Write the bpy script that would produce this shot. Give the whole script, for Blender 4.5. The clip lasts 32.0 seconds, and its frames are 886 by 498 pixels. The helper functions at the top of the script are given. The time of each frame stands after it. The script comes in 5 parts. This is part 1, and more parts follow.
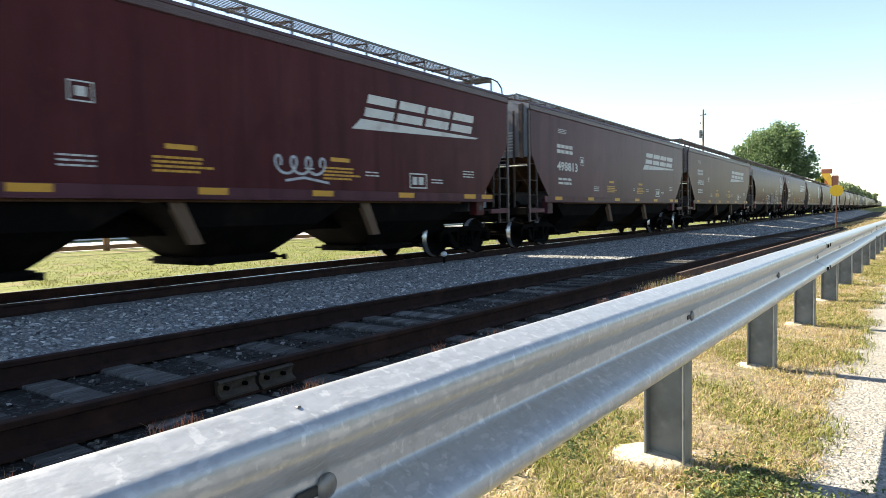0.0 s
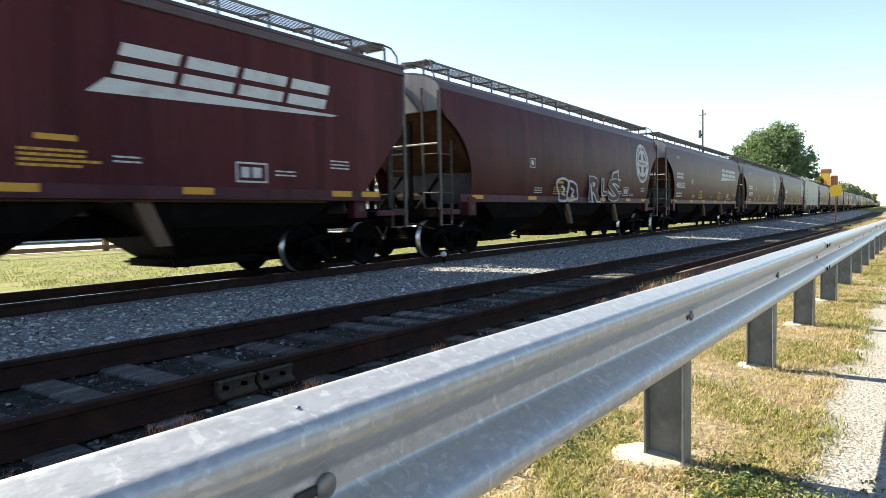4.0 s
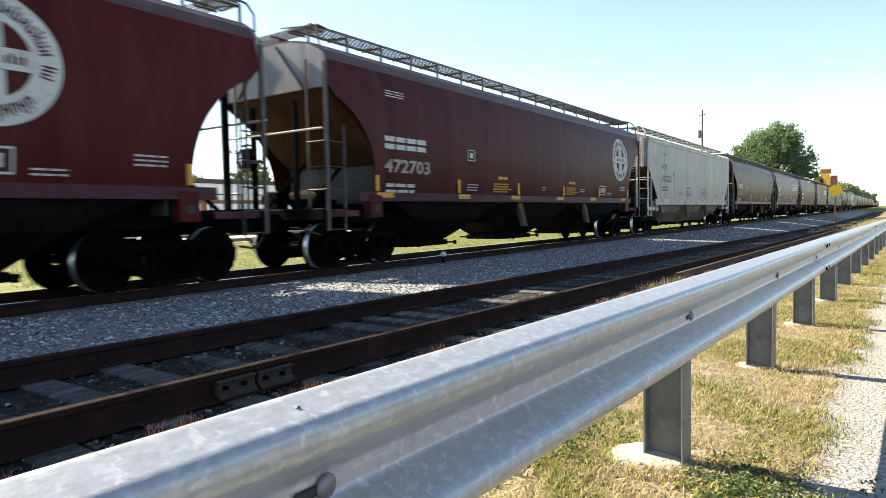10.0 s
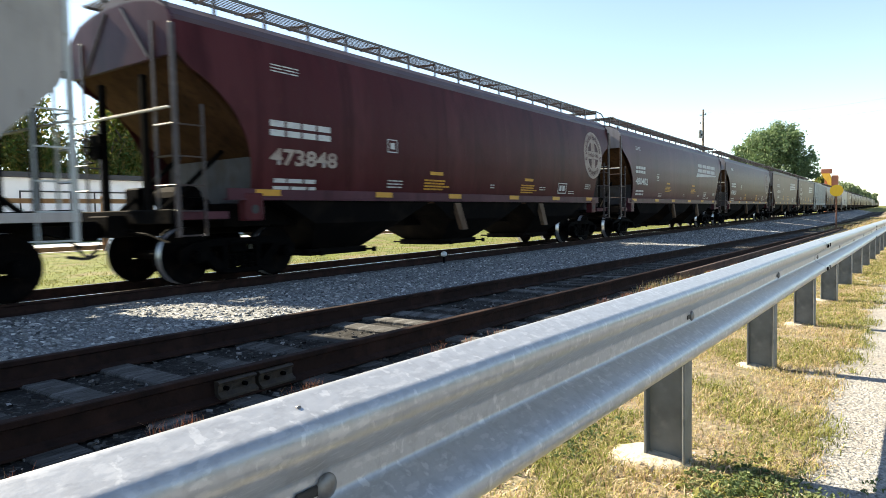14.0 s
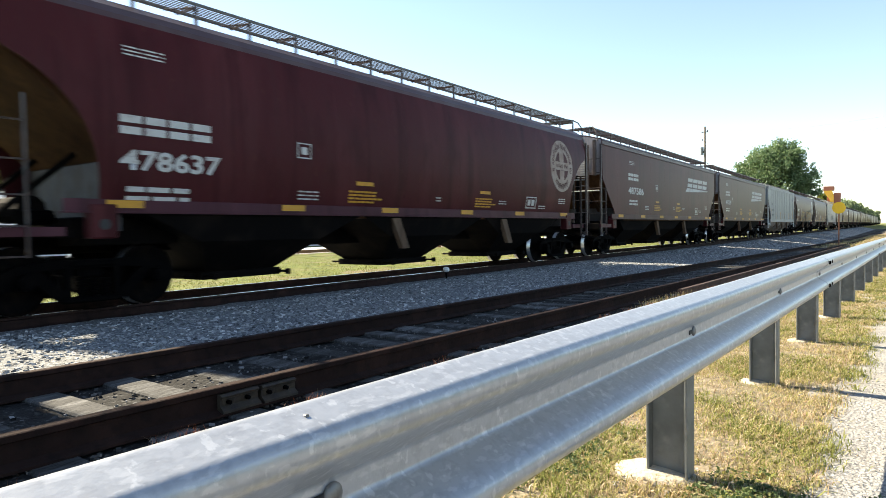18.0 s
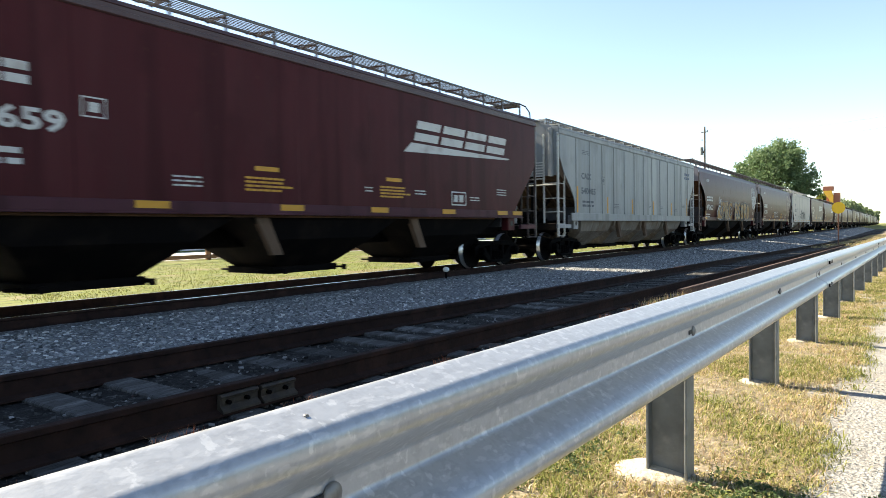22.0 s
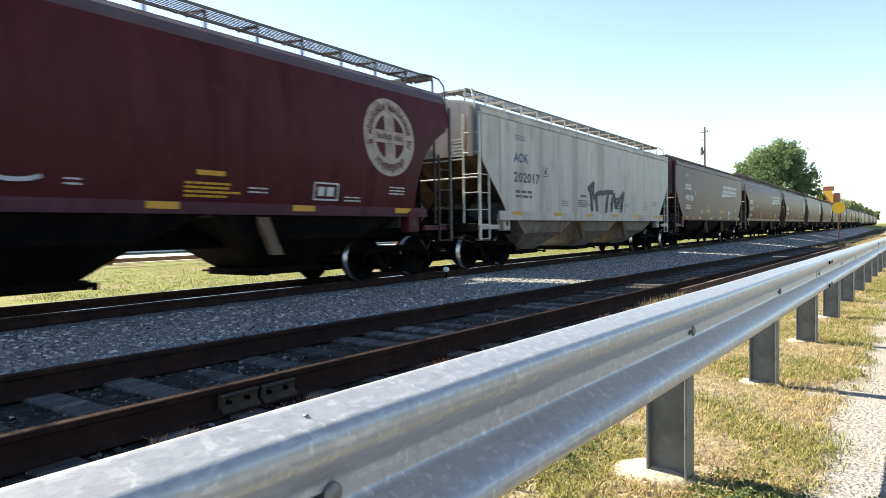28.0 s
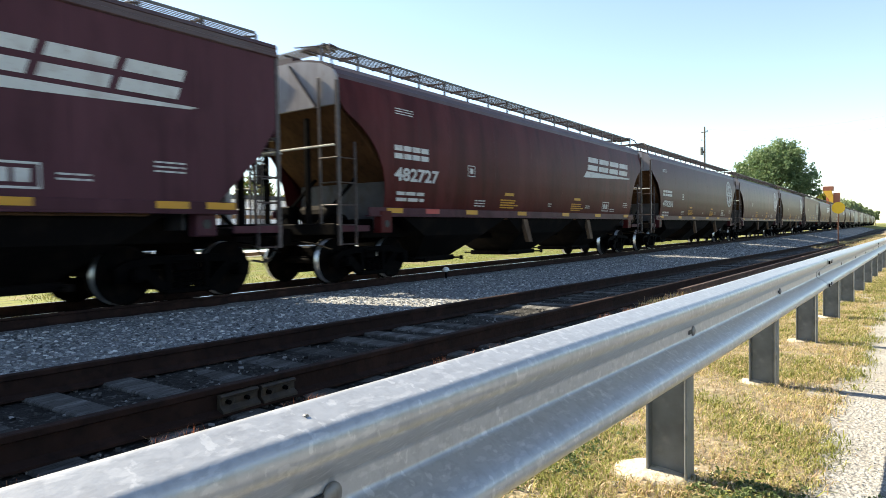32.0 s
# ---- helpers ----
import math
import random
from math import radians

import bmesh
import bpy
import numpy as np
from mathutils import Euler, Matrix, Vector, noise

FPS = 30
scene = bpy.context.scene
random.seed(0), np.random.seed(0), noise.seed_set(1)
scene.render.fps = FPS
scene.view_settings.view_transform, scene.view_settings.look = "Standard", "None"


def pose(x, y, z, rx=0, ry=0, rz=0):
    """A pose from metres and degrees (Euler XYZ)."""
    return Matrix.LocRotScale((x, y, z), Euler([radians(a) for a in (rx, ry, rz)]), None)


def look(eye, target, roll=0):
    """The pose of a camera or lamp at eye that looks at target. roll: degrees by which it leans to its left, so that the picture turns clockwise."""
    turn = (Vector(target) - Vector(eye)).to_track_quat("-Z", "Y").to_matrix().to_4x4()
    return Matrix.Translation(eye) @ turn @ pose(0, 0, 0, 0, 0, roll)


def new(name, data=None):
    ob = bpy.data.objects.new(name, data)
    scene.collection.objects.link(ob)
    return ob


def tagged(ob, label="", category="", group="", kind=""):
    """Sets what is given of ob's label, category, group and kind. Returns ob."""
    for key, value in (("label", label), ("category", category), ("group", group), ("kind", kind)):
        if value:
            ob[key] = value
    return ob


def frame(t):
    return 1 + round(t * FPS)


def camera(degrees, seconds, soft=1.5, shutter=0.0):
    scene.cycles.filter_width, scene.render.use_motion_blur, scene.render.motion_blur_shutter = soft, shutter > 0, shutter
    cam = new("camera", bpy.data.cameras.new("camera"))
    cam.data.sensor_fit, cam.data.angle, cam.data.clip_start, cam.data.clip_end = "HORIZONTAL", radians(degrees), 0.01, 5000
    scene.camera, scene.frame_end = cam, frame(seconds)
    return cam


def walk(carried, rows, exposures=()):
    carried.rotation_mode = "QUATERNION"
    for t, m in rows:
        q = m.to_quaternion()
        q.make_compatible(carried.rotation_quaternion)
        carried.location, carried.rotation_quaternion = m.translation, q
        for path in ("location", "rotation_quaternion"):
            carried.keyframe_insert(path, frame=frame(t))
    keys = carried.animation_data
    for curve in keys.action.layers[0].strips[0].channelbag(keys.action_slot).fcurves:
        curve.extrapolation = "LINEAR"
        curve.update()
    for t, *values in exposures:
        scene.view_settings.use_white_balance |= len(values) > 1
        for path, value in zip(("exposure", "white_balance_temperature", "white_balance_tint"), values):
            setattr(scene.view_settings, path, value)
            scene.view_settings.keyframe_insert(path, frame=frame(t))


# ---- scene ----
# Plan: x runs along the tracks, y across them towards the train, z up; the near siding's railhead is about z = 0.
LENS = 69.53
SPEED = 9.962            # metres a second, train running towards -x
cam = camera(LENS, 32.0, soft=.75, shutter=0.25)


def view(turn, lift, lean, x=0.0, y=0.0, z=0.9331):
    """Camera pose from the angles (radians) left of the track, above level, and leaning left."""
    eye = Vector((x, y, z))
    way = Vector((math.cos(turn) * math.cos(lift), math.sin(turn) * math.cos(lift), math.sin(lift)))
    return look(eye, eye + way, math.degrees(lean))


rows = []
for t, j in ((0, .0012), (.5, .0022), (1, .0012), (2, .0010), (3, .0008), (5.5, 0), (9, 0), (12.5, 0), (12.7, .0006), (13.0, .003), (13.5, .0012), (14.5, .0010)):
    rows.append((t, view(.6135 + j, -.0549, -.0194)))
for t, j in ((16.5, -.002), (17.5, 0), (20, 0), (22.5, -.0005), (25, .001), (27.5, 0), (28.5, -.0006), (29.5, .0016), (30.2, 0), (32, -.0006)):
    lift = -.0549 + .0246 - (.001 if t < 17 else 0)
    rows.append((t, view(.6135 + .0025 + .0016 + j, lift, -.0194 + .0038, -.0218, -.0097, .93)))
# the camera dims its picture a little while pale cars fill the view
walk(cam, rows, exposures=[(0, 2.0), (12.2, 2.0), (12.8, 1.76), (13.4, 1.78), (14.0, 1.95), (14.5, 2.0), (28.3, 2.0), (29.0, 1.92), (29.7, 1.80), (30.3, 1.80), (31.0, 1.94), (32.0, 1.97)])

# ---------------------------------------------------------------- light
scene.view_settings.use_white_balance = True
scene.view_settings.white_balance_temperature, scene.view_settings.white_balance_tint = 7550, 7
SUN_UP = radians(37.6)
SUN_WAY = Vector((.05, -1.0, 0)).normalized()      # the way the shadows fall
world = bpy.data.worlds.new("sky")
scene.world = world
world.use_nodes = True
wn = world.node_tree
sky = wn.nodes.new("ShaderNodeTexSky")
sky.sky_type, sky.sun_disc, sky.sun_elevation = "NISHITA", False, SUN_UP
sky.sun_rotation = math.atan2(-SUN_WAY.x, -SUN_WAY.y)
sky.air_density, sky.dust_density, sky.ozone_density = .75, .12, .8
back = wn.nodes["Background"]
back.inputs["Strength"].default_value = 0.087
wn.links.new(sky.outputs[0], back.inputs[0])
sun = new("sun", bpy.data.lights.new("sun", "SUN"))
sun.data.energy, sun.data.angle, sun.data.color = 4.6, radians(.53), (1.0, .93, .81)
to_sun = Vector((-SUN_WAY.x * math.cos(SUN_UP), -SUN_WAY.y * math.cos(SUN_UP), math.sin(SUN_UP)))
sun.matrix_world = look(to_sun * 60, (0, 0, 0))

# ---------------------------------------------------------------- materials


def mat(name, base, rough=.6, metal=0.0, spots=(), bump=0.0, bump_scale=40.0, spec=.5, space="Object", rand=0.0):
    """A principled material: base colour, then layers (colour, amount, scale, (sx, sy, sz), low, high) of noise mixed over it."""
    m = bpy.data.materials.new(name)
    m.use_nodes = True
    nt = m.node_tree
    b = nt.nodes["Principled BSDF"]
    b.inputs["Roughness"].default_value, b.inputs["Metallic"].default_value = rough, metal
    b.inputs["Specular IOR Level"].default_value = spec
    co = nt.nodes.new("ShaderNodeTexCoord")
    rgb = nt.nodes.new("ShaderNodeRGB")
    rgb.outputs[0].default_value = (*base, 1)
    last = rgb.outputs[0]
    for colour, amount, scale, stretch, low, high in spots:
        mp = nt.nodes.new("ShaderNodeMapping")
        mp.inputs["Scale"].default_value = stretch
        nt.links.new(co.outputs[space], mp.inputs[0])
        if rand:
            inf = nt.nodes.new("ShaderNodeObjectInfo")
            mul = nt.nodes.new("ShaderNodeMath")
            mul.operation, mul.inputs[1].default_value = "MULTIPLY", 37.0
            nt.links.new(inf.outputs["Random"], mul.inputs[0])
            nt.links.new(mul.outputs[0], mp.inputs["Location"])
        n = nt.nodes.new("ShaderNodeTexNoise")
        n.inputs["Scale"].default_value, n.inputs["Detail"].default_value = scale, 5
        nt.links.new(mp.outputs[0], n.inputs["Vector"])
        r = nt.nodes.new("ShaderNodeMapRange")
        r.inputs["From Min"].default_value, r.inputs["From Max"].default_value = low, high
        r.inputs["To Max"].default_value = amount
        nt.links.new(n.outputs["Fac"], r.inputs["Value"])
        mx = nt.nodes.new("ShaderNodeMix")
        mx.data_type = "RGBA"
        mx.inputs["B"].default_value = (0, 0, 0, 1)
        nt.links.new(r.outputs[0], mx.inputs["Factor"])
        nt.links.new(last, mx.inputs[6])
        mx.inputs[7].default_value = (*colour, 1)
        last = mx.outputs[2]
    if rand:
        inf = nt.nodes.new("ShaderNodeObjectInfo")
        hv = nt.nodes.new("ShaderNodeHueSaturation")
        r = nt.nodes.new("ShaderNodeMapRange")
        r.inputs["To Min"].default_value, r.inputs["To Max"].default_value = 1 - rand, 1 + rand
        nt.links.new(inf.outputs["Random"], r.inputs["Value"])
        nt.links.new(r.outputs[0], hv.inputs["Value"])
        nt.links.new(last, hv.inputs["Color"])
        last = hv.outputs[0]
    nt.links.new(last, b.inputs["Base Color"])
    if bump:
        n = nt.nodes.new("ShaderNodeTexNoise")
        n.inputs["Scale"].default_value, n.inputs["Detail"].default_value = bump_scale, 6
        nt.links.new(co.outputs[space], n.inputs["Vector"])
        bp = nt.nodes.new("ShaderNodeBump")
        bp.inputs["Strength"].default_value, bp.inputs["Distance"].default_value = min(1, bump), .02
        nt.links.new(n.outputs["Fac"], bp.inputs["Height"])
        nt.links.new(bp.outputs[0], b.inputs["Normal"])
    return m


def island(name, colours, rough=.9, spec=.3, see=0.0):
    """A material whose colour is picked for each loose piece of a mesh."""
    m = bpy.data.materials.new(name)
    m.use_nodes = True
    nt = m.node_tree
    b = nt.nodes["Principled BSDF"]
    b.inputs["Roughness"].default_value, b.inputs["Specular IOR Level"].default_value = rough, spec
    g = nt.nodes.new("ShaderNodeNewGeometry")
    ramp = nt.nodes.new("ShaderNodeValToRGB")
    el = ramp.color_ramp.elements
    while len(el) < len(colours):
        el.new(.5)
    for i, c in enumerate(colours):
        el[i].position, el[i].color = i / max(1, len(colours) - 1), (*c, 1)
    nt.links.new(g.outputs["Random Per Island"], ramp.inputs[0])
    nt.links.new(ramp.outputs[0], b.inputs["Base Color"])
    if see:
        tr = nt.nodes.new("ShaderNodeBsdfTranslucent")
        mx = nt.nodes.new("ShaderNodeMixShader")
        mx.inputs[0].default_value = see
        nt.links.new(ramp.outputs[0], tr.inputs[0])
        nt.links.new(b.outputs[0], mx.inputs[1])
        nt.links.new(tr.outputs[0], mx.inputs[2])
        nt.links.new(mx.outputs[0], nt.nodes["Material Output"].inputs[0])
    return m


STREAK = (5.0, 5.0, .35)
M = {}


def paint(name, base, dirt, rust=.2, rough=.5, spec=.5):
    M[name] = mat(name, base, rough, 0, [
        (dirt, .55, 1.3, (1, 1, 1), .42, .78), (dirt, .8, 1.0, STREAK, .48, .72), (tuple(c * 1.7 for c in dirt), .45, .7, (1.6, 1.6, .16), .52, .66), (tuple(c * .5 for c in base), .55, .9, (2.4, 2.4, .10), .54, .64),
        (tuple(c * .55 for c in base), .6, 2.2, (1, 1, .5), .52, .75),
        ((.12, .05, .025), rust, 9.0, (1, 1, .6), .64, .74)], .12, 14.0, spec, "Object", .10)


paint("brown", (.070, .0145, .0175), (.065, .0175, .0195), rough=.38, spec=.07)
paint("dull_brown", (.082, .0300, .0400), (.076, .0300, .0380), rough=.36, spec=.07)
paint("red_brown", (.076, .0115, .0118), (.070, .0165, .0170), rough=.38, spec=.07)
paint("pale_grey", (.425, .374, .338), (.355, .308, .272), .2, rough=.45, spec=.25)
paint("blue_grey", (.27, .285, .295), (.235, .236, .232), .2, rough=.45, spec=.25)
# End panels: their sunlit look is put into this pale grey.
paint("end_lit_grey", (.36, .335, .345), (.20, .16, .165), .3)
M["roof"] = mat("roof", (.058, .022, .022), .45, 0, [((.10, .07, .068), .5, 1.5, (1, 1, 1), .45, .7), ((.06, .03, .028), .5, 6, (1, 1, 1), .55, .75)], .1)
M["dusty"] = mat("dusty", (.070, .044, .028), .85, 0, [((.20, .130, .078), .7, 1.1, (1, 1, 1), .52, .70), ((.022, .016, .012), .8, 2.2, (3, 3, .5), .46, .68)], .2, 20, .1)
# Underframe: shade beneath the cars is put into this near-black colour.
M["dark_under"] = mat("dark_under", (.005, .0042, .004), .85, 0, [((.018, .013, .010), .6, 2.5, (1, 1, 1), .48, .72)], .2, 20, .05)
M["slope_dark"] = mat("slope_dark", (.062, .030, .016), .8, 0, [((.12, .062, .03), .7, 1.6, (1, 1, 1), .4, .7), ((.018, .012, .010), .7, 3.0, (3, 3, .5), .5, .75)], .2, 20, .08)
M["bay_slope"] = mat("bay_slope", (.13, .085, .058), .85, 0, [((.22, .155, .105), .6, 1.6, (1, 1, 1), .45, .7), ((.05, .034, .025), .7, 3.0, (3, 3, .5), .5, .75)], .2, 20, .1)
M["bay_pale"] = mat("bay_pale", (.215, .185, .150), .8, 0, [((.13, .088, .055), .85, .9, (1, 1, 1), .50, .66), ((.10, .055, .03), .7, 1.6, (2, 2, .5), .56, .70), ((.36, .33, .29), .5, 3.0, (3, 3, .4), .5, .7)], .2, 20, .12)
M["bulkhead"] = mat("bulkhead", (.055, .052, .056), .55, 0, [((.10, .095, .095), .6, 2.0, (1, 1, 1), .45, .7), ((.05, .03, .02), .6, 5, (1, 1, .5), .52, .7)], .15, 20, .25)
# Pale bluish ends and columns: sun and sky light are put into the colour.
M["end_lit_steel"] = mat("end_lit_steel", (.30, .305, .33), .45, 0, [((.16, .15, .165), .7, 1.2, (2, 2, .4), .45, .7), ((.10, .07, .06), .5, 5, (1, 1, .6), .58, .72)], .1, 14, .4)
# Trucks and wheels: deep shade is put into these colours, far below bare iron.
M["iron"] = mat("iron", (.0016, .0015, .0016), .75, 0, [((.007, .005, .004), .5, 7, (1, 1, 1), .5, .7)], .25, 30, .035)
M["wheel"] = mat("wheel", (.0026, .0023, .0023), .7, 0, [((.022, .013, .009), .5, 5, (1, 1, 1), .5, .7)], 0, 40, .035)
M["tread"] = mat("tread", (.55, .54, .52), .28, 1.0, [((.3, .27, .25), .5, 9, (1, 1, 1), .5, .7)])
M["bar_brown"] = mat("bar_brown", (.050, .034, .034), .45, 0, [((.15, .125, .115), .45, 12, (1, 1, 1), .52, .7)])
M["bar_grey"] = mat("bar_grey", (.50, .50, .47), .5, 0, [((.22, .14, .09), .5, 9, (1, 1, 1), .55, .7)])
M["grating"] = mat("grating", (.13, .128, .125), .6, .4, [((.08, .06, .05), .5, 5, (1, 1, 1), .5, .7)])
M["white_mark"] = mat("white_mark", (.55, .54, .52), .6, 0, [((.30, .22, .20), .55, 3.0, (1, 1, 1), .50, .74), ((.2, .1, .09), .5, 18, (1, 1, 1), .60, .7)])
M["faded_mark"] = mat("faded_mark", (.38, .30, .25), .7, 0, [((.16, .08, .07), .7, 3.0, (1, 1, 1), .45, .7)])
M["dark_mark"] = mat("dark_mark", (.05, .06, .08), .6, 0, [((.2, .2, .2), .4, 6, (1, 1, 1), .5, .7)])
M["yellow_mark"] = mat("yellow_mark", (.58, .27, .014), .5, 0, [((.34, .15, .02), .6, 6, (1, 1, 1), .5, .7)])
M["blue_mark"] = mat("blue_mark", (.03, .055, .125), .6, 0, [((.25, .26, .3), .5, 6, (1, 1, 1), .5, .7)])
M["red_mark"] = mat("red_mark", (.45, .05, .04), .5, 0, [((.2, .06, .04), .6, 6, (1, 1, 1), .5, .7)])
M["spray_gold"] = mat("spray_gold", (.36, .175, .028), .6, 0, [((.34, .30, .22), .8, 2.2, (1, 1, 1), .47, .6)])
M["spray_black"] = mat("spray_black", (.025, .025, .03), .6)
M["spray_white"] = mat("spray_white", (.44, .44, .47), .6, 0, [((.25, .22, .23), .6, 3.0, (1, 1, 1), .48, .66)])
M["rail_rust"] = mat("rail_rust", (.024, .0130, .0108), .85, 0, [((.052, .026, .020), .7, 3, (1, 1, 1), .45, .7), ((.009, .007, .0065), .6, 11, (1, 1, 1), .5, .7)], .3, 30, .12)
M["rail_shine"] = mat("rail_shine", (.60, .58, .56), .22, 1.0, [((.3, .25, .22), .4, 4, (.2, 1, 1), .5, .7)])
M["tie"] = mat("tie", (.050, .049, .048), .9, 0, [((.15, .15, .15), .75, 2.2, (.6, 4, 1), .48, .68), ((.015, .014, .013), .8, 9, (1, 9, 1), .50, .66)], .6, 25, .2, "Object", .4)
M["galv"] = mat("galv", (.385, .40, .425), .31, .38, [((.32, .33, .35), .5, 34, (1, 1, 1), .50, .58), ((.53, .54, .555), .5, 60, (.5, 1, 1), .55, .62), ((.34, .345, .355), .4, 1.4, (1, 2, 2), .52, .75), ((.62, .63, .64), .5, 30, (1.4, 1, .8), .62, .66), ((.28, .29, .31), .3, 46, (1.0, 1, .5), .54, .62)], .06, 60)
M["galv_post"] = mat("galv_post", (.19, .205, .21), .55, .4, [((.11, .118, .12), .7, 6, (1, 1, 1), .45, .65), ((.3, .3, .29), .4, 16, (1, 1, 1), .55, .7)], .1, 30)
M["ballast"] = mat("ballast", (.150, .160, .168), .95, 0, [((.55, .555, .56), .8, 30, (1, 1, 1), .53, .63), ((.045, .046, .048), .85, 24, (1, 1, 1), .52, .64), ((.19, .17, .15), .4, .5, (1, 1, 1), .5, .75)], 1.0, 26, .2)
M["cinder"] = mat("cinder", (.020, .0195, .019), .95, 0, [((.11, .107, .104), .8, 24, (1, 1, 1), .56, .68), ((.009, .008, .008), .8, 7, (1, 1, 1), .5, .66)], 1.0, 26, .15)
M["road"] = mat("road", (.27, .265, .255), .95, 0, [((.42, .41, .40), .8, 70, (1, 1, 1), .5, .62), ((.13, .125, .12), .8, 55, (1, 1, 1), .54, .64), ((.30, .27, .235), .5, 1.1, (1, 1, 1), .48, .7), ((.20, .195, .19), .5, 14, (1, 1, 1), .5, .7)], 1.0, 60, .2)
M["soil"] = mat("soil", (.20, .165, .12), .95, 0, [((.32, .27, .20), .7, 11, (1, 1, 1), .45, .65), ((.10, .085, .06), .8, 30, (1, 1, 1), .48, .62), ((.12, .12, .05), .7, 4, (1, 1, 1), .5, .66)], .9, 30, .2)
M["lawn"] = mat("lawn", (.125, .150, .030), .95, 0, [((.16, .15, .06), .8, .9, (1, 1, 1), .45, .62), ((.045, .060, .014), .8, 3.0, (.6, 1.6, 1), .50, .62), ((.20, .15, .10), .7, .45, (1, 1, 1), .56, .66), ((.03, .04, .01), .6, 11, (1, 1, 1), .52, .64)], .9, 16, .2)
M["woods"] = mat("woods", (.035, .055, .022), .95, 0, [((.065, .085, .035), .7, .5, (1, 1, 1), .45, .65), ((.012, .02, .008), .8, 1.6, (1, 1, 1), .48, .62)], 1.0, 1.2, .1)
M["sand"] = mat("sand", (.47, .41, .325), .95, 0, [((.33, .28, .215), .7, 6, (1, 1, 1), .46, .66), ((.20, .19, .17), .6, 40, (1, 1, 1), .58, .68)], .9, 34, .2)
M["bark"] = mat("bark", (.10, .078, .06), .95, 0, [((.05, .04, .03), .7, 8, (1, 1, .2), .45, .65)], .6, 20)
M["pole_wood"] = mat("pole_wood", (.17, .145, .12), .9, 0, [((.09, .075, .06), .6, 3, (4, 4, .3), .45, .65)], .4, 20)
M["fence_wood"] = mat("fence_wood", (.30, .16, .075), .85, 0, [((.20, .10, .05), .6, 4, (1, 1, 1), .45, .65)], .3, 20)
M["white_wall"] = mat("white_wall", (.74, .75, .76), .7, 0, [((.6, .6, .6), .5, 2, (1, 1, .4), .5, .7)], .05)
M["dark_trim"] = mat("dark_trim", (.035, .037, .042), .7)
M["concrete"] = mat("concrete", (.66, .64, .60), .9, 0, [((.5, .48, .45), .6, 1.2, (1, 1, 1), .45, .7)], .2, 20)
M["sign_yellow"] = mat("sign_yellow", (.70, .44, .02), .5, 0, [((.55, .33, .02), .5, 5, (1, 1, 1), .5, .7)])
M["rust_steel"] = mat("rust_steel", (.22, .10, .06), .8, .1, [((.12, .06, .04), .6, 8, (1, 1, 1), .45, .65)])
M["elev_red"] = mat("elev_red", (.30, .11, .07), .8, 0, [((.22, .09, .06), .5, 1, (1, 1, 1), .45, .7)])
M["elev_yellow"] = mat("elev_yellow", (.72, .40, .05), .7, 0, [((.5, .27, .05), .5, 1, (1, 1, 1), .45, .7)])
M["leaf"] = island("leaf", [(.080, .140, .064), (.125, .200, .090), (.190, .260, .130), (.095, .160, .074)], .6, .5, .4)
M["leaf_warm"] = island("leaf_warm", [(.06, .10, .02), (.13, .14, .03), (.20, .16, .04), (.09, .13, .025), (.05, .09, .02)], .7, .3, .35)
M["leaf_far"] = island("leaf_far", [(.17, .22, .12), (.22, .27, .15), (.14, .18, .10)], .8, .2, .3)
M["grass_dry"] = island("grass_dry", [(.52, .42, .27), (.40, .29, .19), (.26, .25, .06), (.66, .56, .41), (.36, .22, .15), (.20, .21, .045), (.56, .45, .30), (.22, .15, .09), (.38, .36, .10), (.48, .33, .22), (.30, .31, .08), (.15, .10, .065)], .8, .25, .25)
M["grass_green"] = island("grass_green", [(.13, .16, .035), (.20, .22, .055), (.28, .27, .08), (.085, .12, .025), (.34, .29, .14)], .8, .25, .25)
M["clover"] = island("clover", [(.05, .085, .03), (.085, .13, .045), (.14, .18, .07), (.06, .10, .035), (.20, .20, .09)], .6, .35, .25)
M["weed_red"] = island("weed_red", [(.34, .10, .05), (.44, .16, .08), (.16, .06, .045), (.30, .21, .15), (.15, .12, .07)], .8, .2, .2)
M["stone"] = island("stone", [(.045, .047, .052), (.21, .22, .23), (.46, .46, .46), (.10, .105, .112), (.66, .655, .65), (.15, .15, .148), (.29, .30, .31), (.065, .068, .073)], .95, .2)
M["stone_dark"] = island("stone_dark", [(.018, .017, .017), (.045, .043, .042), (.10, .097, .093), (.03, .029, .028), (.26, .25, .245), (.02, .02, .02)], .95, .15)
M["stone_road"] = island("stone_road", [(.28, .27, .26), (.42, .41, .40), (.17, .165, .16), (.36, .34, .31), (.48, .47, .46)], .95, .2)
M["rubber"] = mat("rubber", (.02, .02, .02), .6)

# ---------------------------------------------------------------- mesh helpers


def bm_box(bm, x0, y0, z0, x1, y1, z1, bevel=0.0):
    r = bmesh.ops.create_cube(bm, size=1.0)
    bmesh.ops.scale(bm, vec=(x1 - x0, y1 - y0, z1 - z0), verts=r["verts"])
    bmesh.ops.translate(bm, vec=((x0 + x1) / 2, (y0 + y1) / 2, (z0 + z1) / 2), verts=r["verts"])
    if bevel:
        edges = list({e for v in r["verts"] for e in v.link_edges})
        bmesh.ops.bevel(bm, geom=edges, offset=bevel, segments=1, affect="EDGES")


def box(x0, y0, z0, x1, y1, z1, bevel=0.0):
    bm = bmesh.new()
    bm_box(bm, x0, y0, z0, x1, y1, z1, bevel)
    return bm


